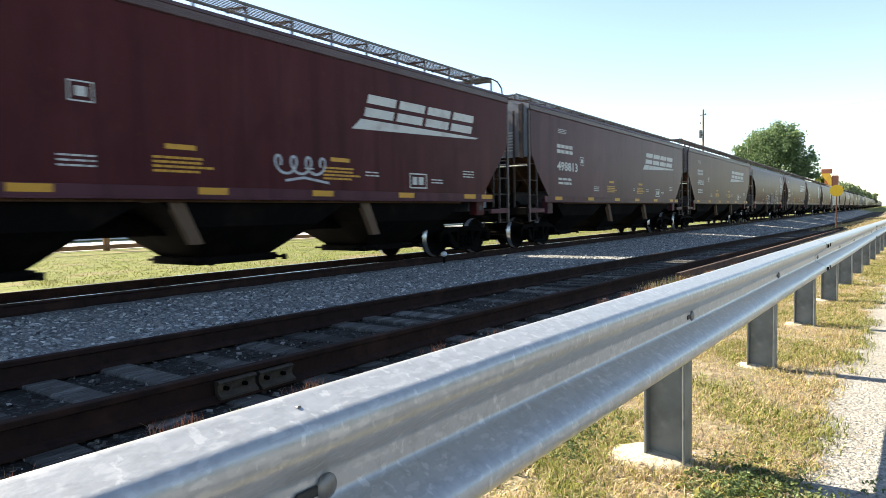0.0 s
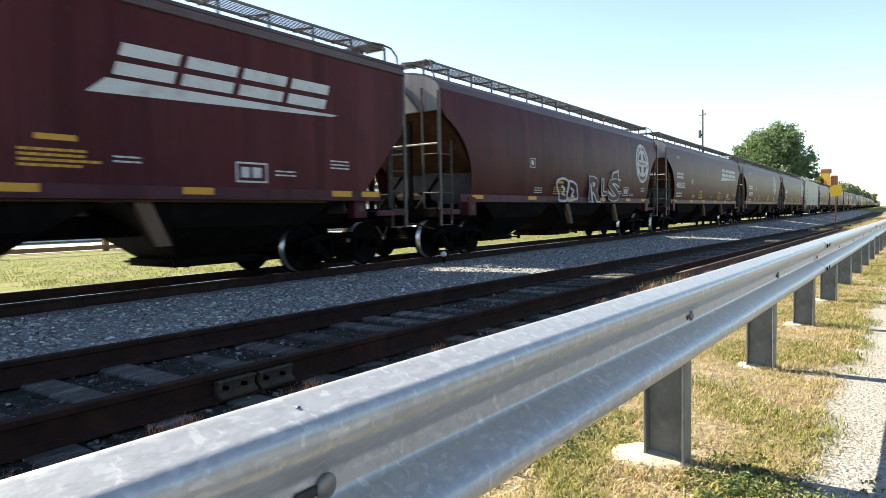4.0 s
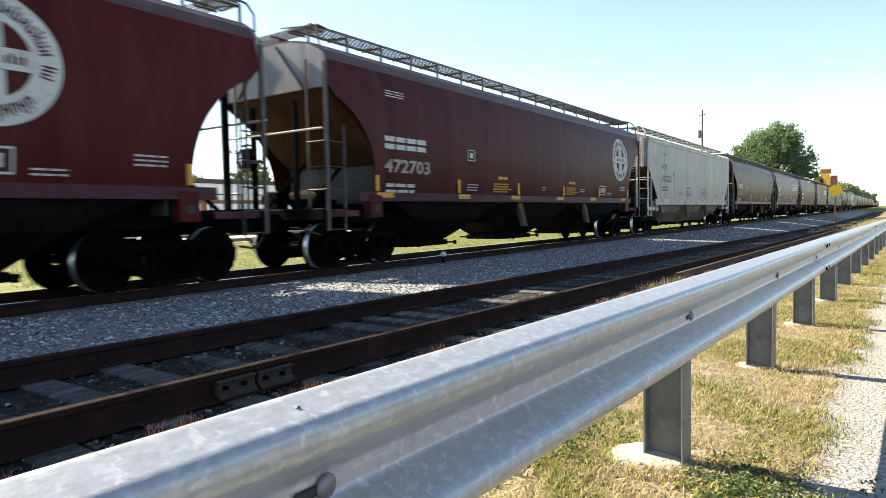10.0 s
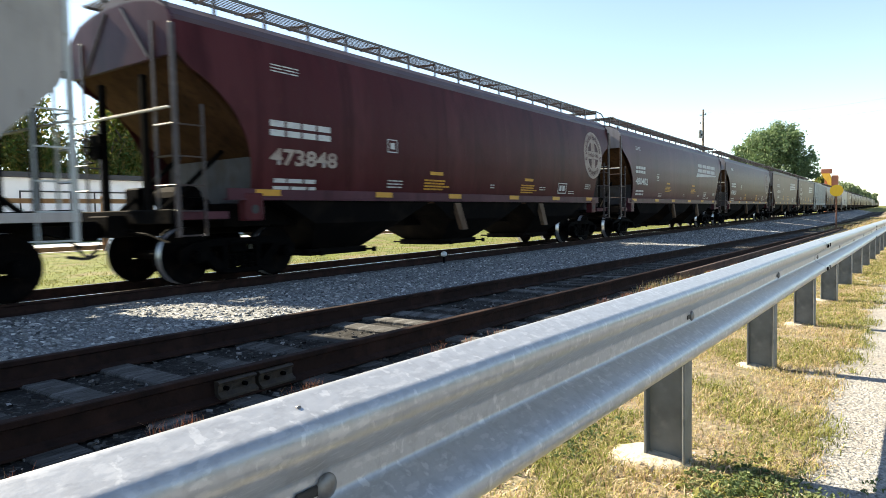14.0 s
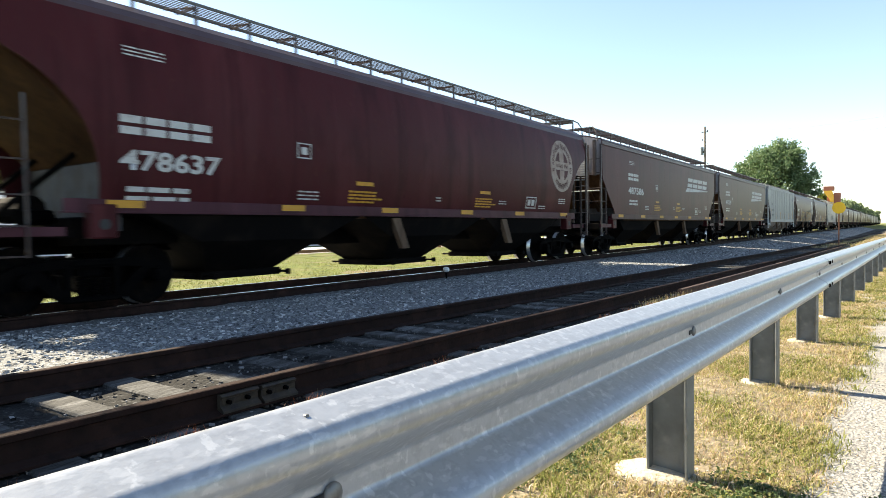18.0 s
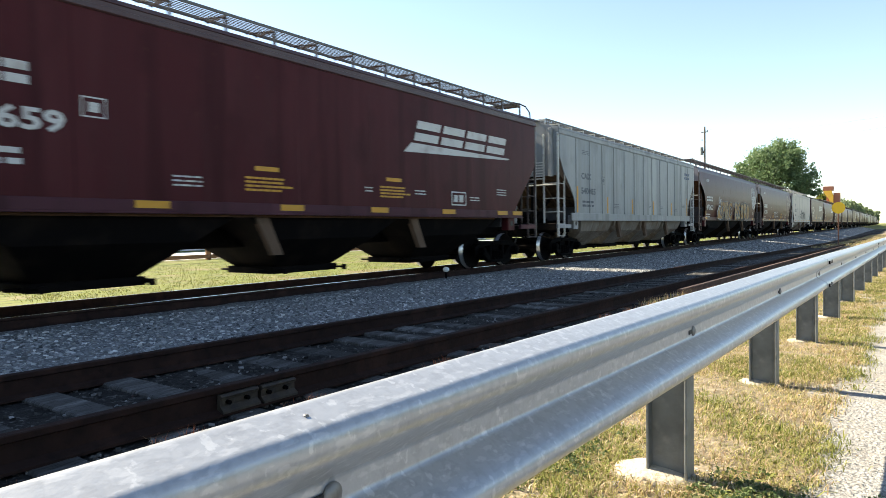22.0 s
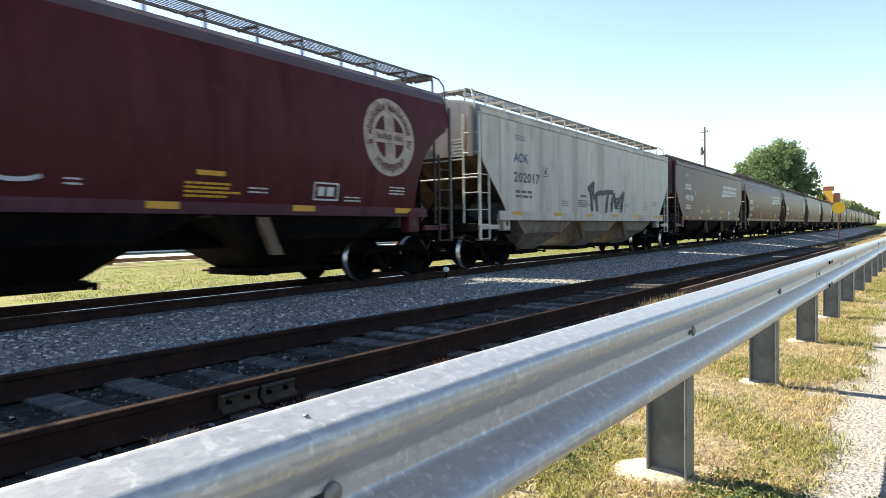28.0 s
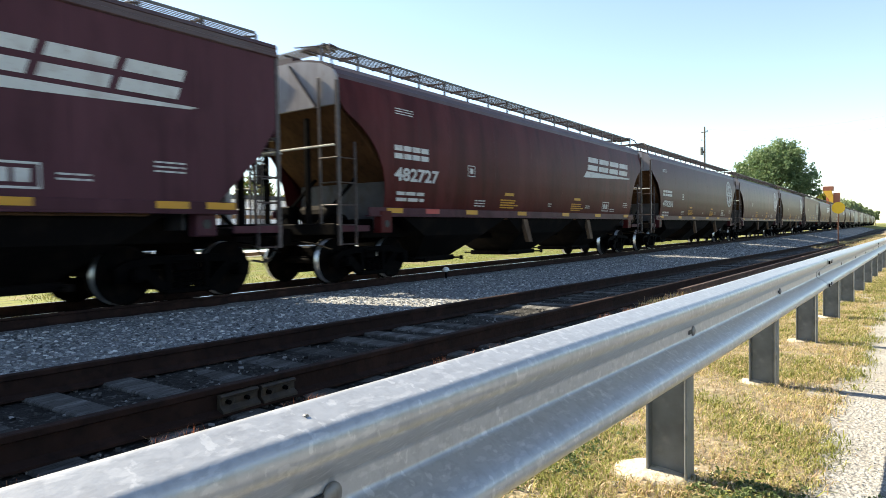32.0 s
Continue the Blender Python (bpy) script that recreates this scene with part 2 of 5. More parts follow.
def bm_tube(bm, a, b, r, n=6, r2=None):
    a, b = Vector(a), Vector(b)
    d = b - a
    res = bmesh.ops.create_cone(bm, cap_ends=True, segments=n, radius1=r, radius2=r if r2 is None else r2, depth=d.length)
    m = Matrix.Translation((a + b) / 2) @ d.to_track_quat("Z", "Y").to_matrix().to_4x4()
    bmesh.ops.transform(bm, matrix=m, verts=res["verts"])


def tube(a, b, r, n=6, r2=None):
    bm = bmesh.new()
    bm_tube(bm, a, b, r, n, r2)
    return bm


def path_tube(points, r, n=6):
    bm = bmesh.new()
    for a, b in zip(points, points[1:]):
        bm_tube(bm, a, b, r, n)
    return bm


def prism(points, axis, lo, hi):
    """A polygon of 2D points, pushed from lo to hi along an axis ('x': points are (y, z); 'y': (x, z); 'z': (x, y))."""
    bm = bmesh.new()
    put = {"x": lambda p, d: (d, p[0], p[1]), "y": lambda p, d: (p[0], d, p[1]), "z": lambda p, d: (p[0], p[1], d)}[axis]
    a = [bm.verts.new(put(p, lo)) for p in points]
    b = [bm.verts.new(put(p, hi)) for p in points]
    bm.faces.new(a)
    bm.faces.new(b[::-1])
    for i in range(len(points)):
        j = (i + 1) % len(points)
        bm.faces.new((a[j], a[i], b[i], b[j]))
    bmesh.ops.recalc_face_normals(bm, faces=bm.faces)
    return bm


def mesh_of(name, bm, material, smooth=False):
    me = bpy.data.meshes.new(name)
    bm.to_mesh(me)
    bm.free()
    me.materials.append(material)
    if smooth:
        for p in me.polygons:
            p.use_smooth = True
    return me


def part(name, bm, material, parent, label="", smooth=False):
    """Links a bmesh (or a mesh already made) as one mesh object under a thing or a part."""
    me = bm if isinstance(bm, bpy.types.Mesh) else mesh_of(name, bm, material, smooth)
    ob = new(name, me)
    ob.parent = parent
    if label:
        ob["label"] = label
    return ob


def thing(name, label, category, m=None, group="", kind=""):
    ob = tagged(new(name), label, category, group, kind)
    if m is not None:
        ob.matrix_basis = m
    return ob


def solid(name, bm, material, label, category, m=None, group="", kind="", smooth=False):
    ob = tagged(new(name, mesh_of(name, bm, material, smooth)), label, category, group, kind)
    if m is not None:
        ob.matrix_basis = m
    return ob


def raw(name, verts, faces, material):
    me = bpy.data.meshes.new(name)
    me.from_pydata([tuple(map(float, v)) for v in verts], [], [tuple(map(int, f)) for f in faces])
    me.materials.append(material)
    return me

# ---------------------------------------------------------------- ground


def low(x):
    """How far the siding, the guardrail and the road sink along the line."""
    if x < 60:
        return -.0088 * x
    return -.528 - .35 * (1 - math.exp(-(x - 60) / 40))


LEVELS = ((-40, -.10, 1), (-2, -.06, 1), (.3, -.055, 1), (1.0, -.06, 1), (2.2, -.10, 1), (2.9, -.16, 1), (3.25, -.20, 1), (5.0, -.20, 1), (5.4, -.16, 1), (7.4, -.25, .35),
          (8.7, -.285, 0), (11.4, -.285, 0), (12.9, -.42, 0), (40, -.45, 0))


def level(x, y):
    for (ya, za, wa), (yb, zb, wb) in zip(LEVELS, LEVELS[1:]):
        if y <= yb or yb == 40:
            f = min(1, max(0, (y - ya) / (yb - ya)))
            return za + f * (zb - za) + (wa + f * (wb - wa)) * low(x)


def sheet(name, xs, ys, material, rough, lift=0.0, scale=1.2, wobble=0.0):
    verts, faces = [], []
    for x in xs:
        for k, y in enumerate(ys):
            yy = y
            if wobble and k in (0, len(ys) - 1):
                yy += wobble * noise.noise(Vector((x * 1.3, y * 5, 3.3)))
            n = noise.noise(Vector((x * scale, yy * scale, 1.7))) + .5 * noise.noise(Vector((x * scale * 4, yy * scale * 4, 5.1)))
            verts.append((x, yy, level(x, yy) + lift + rough * n))
    w = len(ys)
    for i in range(len(xs) - 1):
        for j in range(w - 1):
            a = i * w + j
            faces.append((a, a + w, a + w + 1, a + 1))
    me = raw(name, verts, faces, material)
    for p in me.polygons:
        p.use_smooth = True
    return me


def steps(a, b, n, power=1.0):
    return [a + (b - a) * (i / n) ** power for i in range(n + 1)]


XS = steps(-8, 0, 16)[:-1] + steps(0, 30, 200)[:-1] + steps(30, 240, 90, 1.5)


def build_ground():
    xs = [-900, -300, -100, -40, -8, 0, 10, 20, 40, 60, 80, 120, 200, 400, 900, 2500]
    ys = [-1500, -400, -120, -40, -9, 0, 5.4, 8.7, 12.4, 14, 20, 30, 60, 150, 500, 2500]
    verts, faces = [], []
    for x in xs:
        for y in ys:
            z = -.43 if y > 12 else min(-.45, level(max(-8, min(x, 240)), max(y, -39)) - .22)
            verts.append((x, y, z))
    w = len(ys)
    for i in range(len(xs) - 1):
        for j in range(w - 1):
            a = i * w + j
            faces.append((a, a + w, a + w + 1, a + 1))
    tagged(new("ground", raw("ground", verts, faces, M["lawn"])), "mown yellow-green grass ground reaching the horizon", "ground", kind="structure")
    tagged(new("ballast_bed", sheet("ballast_bed", XS, steps(5.15, 12.6, 34), M["ballast"], .012, .004, 2.5, .25)), "grey crushed-stone ballast under the main track", "ballast", kind="structure")
    tagged(new("siding_bed", sheet("siding_bed", XS, steps(1.7, 5.3, 22), M["cinder"], .014, 0, 3)), "dark cinder and gravel bed of the siding", "gravel", kind="structure")
    tagged(new("verge", sheet("verge", XS, steps(.30, 1.95, 14), M["soil"], .014, .004, 2.2, .05)), "dry grassy verge beneath the guardrail", "verge", kind="structure")
    tagged(new("road", sheet("road", XS, steps(-8, .42, 16), M["road"], .005, .002, 2.0, .0)), "pale crushed-gravel road surface", "road", kind="structure")


def build_woods():
    """A long uneven edge of woods added unseen behind the road, closing that side and darkening reflections."""
    xs = [-240 + 3.0 * i for i in range(60)] + [-60 + 2.0 * i for i in range(100)] + [140 + 6.0 * i for i in range(120)]
    prof = ((0, 0.0), (-1.5, .35), (.8, .62), (-1.0, .8), (2.5, .95), (6, 1.0), (14, .9), (18, 0))
    verts, faces = [], []
    for x in xs:
        h = 9.5 + 2.6 * noise.noise(Vector((x * .045, 0, 2))) + 1.6 * noise.noise(Vector((x * .21, 3, 2)))
        for k, (out, f) in enumerate(prof):
            n = noise.noise(Vector((x * .3, k * 2.3, 8)))
            verts.append((x + 1.2 * n, -62 - out + 1.6 * n * (k > 0), -.7 + f * h + (.7 * n if 0 < k < 7 else 0)))
    w = len(prof)
    for i in range(len(xs) - 1):
        for j in range(w - 1):
            a = i * w + j
            faces.append((a, a + 1, a + w + 1, a + w))
    tagged(new("backdrop", raw("backdrop", verts, faces, M["woods"])), "dark green edge of woods added out of view across the road", "woods", kind="structure")


def blob_template():
    """A lumpy eight-cornered stone."""
    v = np.array([(x, y, z) for x in (-1, 1) for y in (-1, 1) for z in (-1, 1)], float) * .62
    f = [(0, 1, 3, 2), (4, 6, 7, 5), (0, 4, 5, 1), (2, 3, 7, 6), (0, 2, 6, 4), (1, 5, 7, 3)]
    return v, f


def scatter_stones(name, n, xr, yr, size, material, label, seed, bias=1.6, lift=0.0):
    rng = np.random.default_rng(seed)
    tv, tf = blob_template()
    verts, faces = [], []
    for i in range(n):
        x = xr[0] + (xr[1] - xr[0]) * rng.random() ** bias
        y = yr[0] + (yr[1] - yr[0]) * rng.random()
        s = size * (.45 + .8 * rng.random() ** 2)
        v = tv + rng.normal(0, .2, tv.shape)
        v *= s * np.array([1, .8 + .4 * rng.random(), .55 + .3 * rng.random()])
        a = rng.random() * 6.28
        c, d = math.cos(a), math.sin(a)
        tilt = rng.normal(0, .3)
        z = v[:, 2] + tilt * v[:, 0]
        base = len(verts)
        z0 = level(x, y) + s * .12 + lift
        verts.extend(np.stack([x + c * v[:, 0] - d * v[:, 1], y + d * v[:, 0] + c * v[:, 1], z0 + z], 1).tolist())
        faces.extend([tuple(base + k for k in q) for q in tf])
    tagged(new(name, raw(name, verts, faces, material)), label, "gravel", kind="stuff")


def blades(name, spots, material, label, category, seed, height, width, count, spread, lean=.5, base=None):
    """Tufts of thin bent blades: spots are (x, y)."""
    rng = np.random.default_rng(seed)
    verts, faces = [], []
    for x, y in spots:
        z = (base if base is not None else level(x, y)) - .005
        for _ in range(count):
            bx, by = x + rng.normal(0, spread), y + rng.normal(0, spread)
            h = height * (.4 + .9 * rng.random())
            a = rng.random() * 6.283
            le = lean * (.2 + rng.random())
            w = width * (.6 + .8 * rng.random())
            dx, dy = math.cos(a), math.sin(a)
            px, py = -dy * w / 2, dx * w / 2
            i = len(verts)
            verts += [(bx - px, by - py, z), (bx + px, by + py, z),
                      (bx + dx * h * le * .4 + px * .8, by + dy * h * le * .4 + py * .8, z + h * .6),
                      (bx + dx * h * le * .4 - px * .8, by + dy * h * le * .4 - py * .8, z + h * .6),
                      (bx + dx * h * le, by + dy * h * le, z + h * (1 - .25 * le))]
            faces += [(i, i + 1, i + 2, i + 3), (i + 3, i + 2, i + 4)]
    tagged(new(name, raw(name, verts, faces, material)), label, category, kind="stuff")


# ---------------------------------------------------------------- tracks
RAIL = [(-.07, -.18), (.07, -.18), (.07, -.165), (.012, -.14), (.012, -.045), (.036, -.035), (.036, -.004), (.028, 0), (-.028, 0), (-.036, -.004), (-.036, -.035), (-.012, -.045), (-.012, -.14), (-.07, -.165)]


def rail_mesh(name, line, head):
    """A rail section swept along points (x, y, z of the railhead); the head is polished steel or rust."""
    bm = bmesh.new()
    rings = [[bm.verts.new((x, y + a, z + b)) for a, b in RAIL] for x, y, z in line]
    n = len(RAIL)
    for r0, r1 in zip(rings, rings[1:]):
        for i in range(n):
            j = (i + 1) % n
            f = bm.faces.new((r0[i], r0[j], r1[j], r1[i]))
            f.material_index = 1 if i in (7,) else 0
    bm.faces.new(rings[0])
    bm.faces.new(rings[-1][::-1])
    bmesh.ops.recalc_face_normals(bm, faces=bm.faces)
    me = mesh_of(name, bm, M["rail_rust"])
    me.materials.append(head)
    return me


def siding_y(x):
    return 3.458 - .0115 * x


def siding_z(x):
    return low(x) - .0006 * x if x < 60 else low(x) - .036


def build_tracks():
    tr = thing("siding_track", "rusty unused siding track with weathered wooden ties", "track", kind="structure")
    xs = [-6, 0, 12, 24, 36, 48, 60, 75, 90, 110, 140, 180, 230]
    for k in (0, 1.51):
        part("rail", rail_mesh("rail", [(x, siding_y(x) + k, siding_z(x)) for x in xs], M["rail_rust"]), None, tr, "rust-brown steel rail")
    rng = random.Random(4)
    forms = []
    for i in range(5):
        bm = box(-.115, -1.25, -.16, .115, 1.25, 0, .012)
        for v in bm.verts:
            v.co += Vector((noise.noise(v.co * 3 + Vector((i, 0, 0))) * .02, 0, noise.noise(v.co * 4 + Vector((0, i, 0))) * .012))
        forms.append(mesh_of("tie", bm, M["tie"]))
    x = -3.5
    while x < 70:
        o = part("tie", forms[rng.randrange(5)], None, tr)
        o.matrix_basis = pose(x, siding_y(x) + .755 + rng.uniform(-.05, .05), siding_z(x) - .176 + rng.uniform(-.02, .012), rng.uniform(-1, 1), rng.uniform(-1.5, 1.5), rng.uniform(-2.5, 2.5))
        x += .545 + rng.uniform(-.05, .05)
    # joint bars on the nearer rail, two plates with bolts
    for jx in (2.50, 2.81):
        y = siding_y(jx) - .036
        z = siding_z(jx)
        jb = part("joint_bar", prism([(-.045, -.16), (.02, -.16), (.022, -.048), (-.012, -.046), (-.030, -.058), (-.026, -.070), (-.012, -.076), (-.010, -.118), (-.022, -.130), (-.045, -.145)], "x", -.142, .142), M["joint"], tr, "worn steel joint bar")
        jb.matrix_basis = pose(jx, y, z)
        for bx in (-.09, .05):
            b = part("bolt", tube((bx, -.04, -.097), (bx, 0, -.097), .015, 6), M["iron"], jb)
    main = thing("main_track", "main railway track with polished steel railheads", "track", kind="structure")
    xs = [-40, 0, 40, 100, 200, 420]
    for k in (0, 1.51):
        part("rail", rail_mesh("rail", [(x, 9.35 + k, -.119) for x in xs], M["rail_shine"]), None, main, "steel rail with polished head")
    tie = mesh_of("tie", box(-.115, -1.3, -.17, .115, 1.3, 0, .01), M["tie"])
    x = -6
    while x < 60:
        o = part("tie", tie, None, main)
        o.matrix_basis = pose(x, 10.105, -.297 + rng.uniform(-.008, .008), 0, 0, rng.uniform(-1, 1))
        x += .52
    # a spare rail lying outside the siding's near rail
    lx = [10.9, 20, 32, 46]
    solid("spare_rail", rail_to_bm([(x, siding_y(x) - .42 + .004 * (x - 9), siding_z(x) - .02) for x in lx]), M["rail_light"], "rusty spare rail lying along the siding", "rail")


def rail_to_bm(line):
    bm = bmesh.new()
    rings = [[bm.verts.new((x, y + a, z + b)) for a, b in RAIL] for x, y, z in line]
    n = len(RAIL)
    for r0, r1 in zip(rings, rings[1:]):
        for i in range(n):
            j = (i + 1) % n
            bm.faces.new((r0[i], r0[j], r1[j], r1[i]))
    bm.faces.new(rings[0])
    bm.faces.new(rings[-1][::-1])
    bmesh.ops.recalc_face_normals(bm, faces=bm.faces)
    return bm


M["joint"] = mat("joint", (.040, .030, .021), .7, .1, [((.014, .010, .008), .7, 10, (1, 1, 1), .45, .6), ((.11, .09, .06), .5, 16, (1, 1, 1), .58, .68)], .3, 30)
M["rail_light"] = mat("rail_light", (.085, .045, .034), .85, 0, [((.17, .10, .075), .6, 4, (1, 1, 1), .45, .7)], .3, 30)

# ---------------------------------------------------------------- guardrail
GX0, GDX = .657, 1.9047


def guard_y(x):
    return .708 - .0269 * x


def guard_top(x):
    return .6902 - .0059 * x


def w_profile():
    """The W of a highway beam, (out, down from the top): two ridges that stand out towards the road."""
    pts = [(.006, .010), (.009, .003), (.014, 0), (.021, .001), (.074, .0195), (.082, .025), (.0865, .034), (.088, .046), (.086, .060), (.080, .070), (.072, .078), (.014, .124),
           (.007, .129), (.004, .136), (.004, .170), (.007, .176), (.014, .181), (.070, .216), (.080, .224), (.086, .235), (.088, .248), (.085, .260), (.077, .270), (.024, .296), (.015, .300), (.009, .298)]
    out = []
    for (o0, d0), (o1, d1) in zip(pts, pts[1:]):
        out.append((o0, d0))
        if math.hypot(o1 - o0, d1 - d0) > .02:
            out += [(o0 + (o1 - o0) * f, d0 + (d1 - d0) * f) for f in (.08, .92)]
    return out + [pts[-1]]


def build_guardrail():
    g = thing("guardrail", "galvanised steel W-beam guardrail on steel posts beside the road", "guardrail", kind="structure")
    prof = w_profile()
    k = -1
    while GX0 + GDX * k < 90:
        xa, xb = GX0 + GDX * k - .16, GX0 + GDX * (k + 4) + .16
        bm = bmesh.new()
        out = .0035 if (k + 1) // 4 % 2 else 0
        rings = []
        for x in np.linspace(xa, xb, 17):
            sag = .003 * noise.noise(Vector((x * .5, 0, 0)))
            rings.append([bm.verts.new((x, guard_y(x) - o - out + sag, guard_top(x) - d + sag)) for o, d in prof])
        for r0, r1 in zip(rings, rings[1:]):
            for i in range(len(prof) - 1):
                bm.faces.new((r0[i], r1[i], r1[i + 1], r0[i + 1]))
        bmesh.ops.recalc_face_normals(bm, faces=bm.faces)
        bmesh.ops.solidify(bm, geom=bm.faces[:], thickness=.0027)
        for f in bm.faces:
            f.smooth = abs(f.normal.x) < .8
        for e in bm.edges:
            e.smooth = len({f.smooth for f in e.link_faces}) == 1
        part("beam", bm, M["galv"], g)
        k += 4
    web = box(-.004, -.069, 0, .004, .069, 1.0)
    for y in (-.075, .075):
        bm_box(web, -.05, y - .005, 0, .05, y + .005, 1.0, .002)
    post_me = mesh_of("post", web, M["galv_post"])
    head = bmesh.new()
    r = bmesh.ops.create_uvsphere(head, u_segments=14, v_segments=8, radius=.02)
    bmesh.ops.scale(head, vec=(1, .45, 1), verts=r["verts"])
    bolt_me = mesh_of("bolt", head, M["bolt"], True)
    # thin box on the beam: the slot's dark inside is put into its colour
    slot_me = mesh_of("slot", box(-.03, -.002, -.008, .03, .002, .008, .003), M["rubber"])
    small = mesh_of("bolt", tube((0, .006, 0), (0, -.014, 0), .015, 8), M["iron"])
    for i in range(-1, 32):
        x = GX0 + GDX * i
        y, top = guard_y(x), guard_top(x)
        p = part("post", post_me, None, g, "galvanised steel I-section post")
        p.matrix_basis = pose(x, y + .085, top - 1.13, 0, 0, -1)
        b = part("bolt", bolt_me, None, g, "round-headed steel bolt")
        b.matrix_basis = pose(x, y - .006, top - .155)
        s = part("slot", slot_me, None, g)
        s.matrix_basis = pose(x - .03, y - .005, top - .155)
        if i % 4 == 3:
            for dx in (-.1, .1):
                for dz in (-.052, -.245):
                    o = part("bolt", small, None, g)
                    o.matrix_basis = pose(x + dx, y - .084, top + dz)
    nick = part("nick", box(-.0035, -.003, -.003, .0035, .003, .004, .001), M["bolt"], g, "small pale chip on the beam")
    nick.matrix_basis = pose(0.574, guard_y(0.574) - .045, guard_top(0.574) - .0105)
    rng = random.Random(3)
    for i in range(0, 9):
        x = GX0 + GDX * i
        bm = bmesh.new()
        r = bmesh.ops.create_icosphere(bm, subdivisions=3, radius=1)
        for v in bm.verts:
            v.co *= 1 + .16 * noise.noise(v.co * 2.4 + Vector((i * 3, 0, 0)))
        bmesh.ops.scale(bm, vec=(.13 + rng.uniform(-.03, .04), .18, .042), verts=bm.verts)
        if i != 1:
            bmesh.ops.scale(bm, vec=(.6, .55, .8), verts=bm.verts)
        y = guard_y(x) + .15
        solid("sand_pad", bm, M["sand"], "pale sandy concrete pad round a post's foot", "footing", pose(x, y, level(x, y) - .002), "post footings", smooth=True)


M["bolt"] = mat("bolt", (.22, .22, .22), .5, .7, [((.10, .08, .07), .5, 40, (1, 1, 1), .45, .65)])
# ---------------------------------------------------------------- hopper cars
# Car space: x from the leading corner post backwards, y across (the side seen is -y), z up from the railhead.
ZS = [1.44, 1.62, 1.9, 2.3, 2.8, 3.3, 3.7, 4.0]
KINDS = {
    "round": dict(wide=[1.465, 1.505, 1.55, 1.582, 1.592, 1.568, 1.52, 1.455], cut=[1.40, 1.36, 1.30, 1.22, .98, .12, .12, .12]),
    "angular": dict(wide=[1.565] * 8, cut=[1.34, 1.28, 1.02, .62, .14, .12, .12, .12]),
    "steep": dict(wide=[1.565] * 8, cut=[1.34, 1.16, .87, .46, .12, .12, .12, .12]),
    "ribbed": dict(wide=[1.565] * 8, cut=[1.28, 1.27, 1.26, .98, .44, .12, .12, .12]),
}
# foot of the upper end panel, fall of the sloped bin sheet, height of the end handrail
ENDS = {"round": (3.46, .876, 2.68), "angular": (2.94, .75, 2.36), "steep": (2.66, .62, 2.40), "ribbed": (2.70, .62, 2.40)}
CACHE = {}


def cached(key, make, material, smooth=False):
    if key not in CACHE:
        CACHE[key] = mesh_of(key[0], make(), material, smooth)
    return CACHE[key]


def interp(z, zs, vs):
    return float(np.interp(z, zs, vs))


def side_bm(kind, length):
    """A side sheet with its shaped ends, 20 mm thick, on y = -w(z)."""
    K = KINDS[kind]
    zs = np.concatenate([np.linspace(1.44, 3.3, 18), [3.5, 3.7, 3.85, 4.0]])
    if kind == "round":
        # the end is cut to a long curve
        cuts = [1.40 if z < 1.5 else (.12 + 1.28 * max(0.0, 1 - ((z - 1.5) / 1.85) ** 2.6) ** .75 if z < 3.35 else .12) for z in zs]
    else:
        cuts = [interp(z, ZS, K["cut"]) for z in zs]
    wide = [interp(z, ZS, K["wide"]) for z in zs]
    bm = bmesh.new()
    cols = 9
    grid = []
    for z, c, w in zip(zs, cuts, wide):
        grid.append([bm.verts.new((c + (length - 2 * c) * i / (cols - 1), -w, z)) for i in range(cols)])
    for a, b in zip(grid, grid[1:]):
        for i in range(cols - 1):
            bm.faces.new((a[i], a[i + 1], b[i + 1], b[i]))
    bmesh.ops.recalc_face_normals(bm, faces=bm.faces)
    ret = bmesh.ops.extrude_face_region(bm, geom=bm.faces[:])
    bmesh.ops.translate(bm, vec=(0, .02, 0), verts=[v for v in ret["geom"] if isinstance(v, bmesh.types.BMVert)])
    bmesh.ops.recalc_face_normals(bm, faces=bm.faces)
    for f in bm.faces:
        f.smooth = abs(f.normal.y) > .8
    for e in bm.edges:
        e.smooth = len({f.smooth for f in e.link_faces}) == 1
    return bm


def mirror_y(bm):
    bmesh.ops.scale(bm, vec=(1, -1, 1), verts=bm.verts)
    bmesh.ops.reverse_faces(bm, faces=bm.faces)
    return bm


def core_bm(kind, length):
    """The bin inside the sides: sloped floor at both ends."""
    w = min(KINDS[kind]["wide"]) - .03
    zb, fall, _ = ENDS[kind]
    zb += .05
    run = .14 + (zb - 1.30) / fall
    pts = [(.14, zb), (run, 1.30), (length - run, 1.30), (length - .14, zb), (length - .14, 3.95), (.14, 3.95)]
    return prism(pts, "y", -w, w)


def roof_bm(kind, length):
    e = KINDS[kind]["wide"][-1]
    if kind == "round":
        half = [(e + .005, 3.98), (e - .01, 4.06), (e - .09, 4.17), (1.15, 4.31), (.75, 4.40), (.32, 4.44), (.30, 4.52)]
    else:
        half = [(e + .012, 3.98), (e + .03, 4.0), (e + .03, 4.06), (e + .008, 4.07), (e + .008, 4.13), (e + .022, 4.14), (e + .0, 4.2), (1.0, 4.36), (.5, 4.44), (.32, 4.46), (.30, 4.54)]
    pts = [(-a, b) for a, b in half] + [(a, b) for a, b in half[::-1]]
    return prism(pts, "x", .06, length - .06)


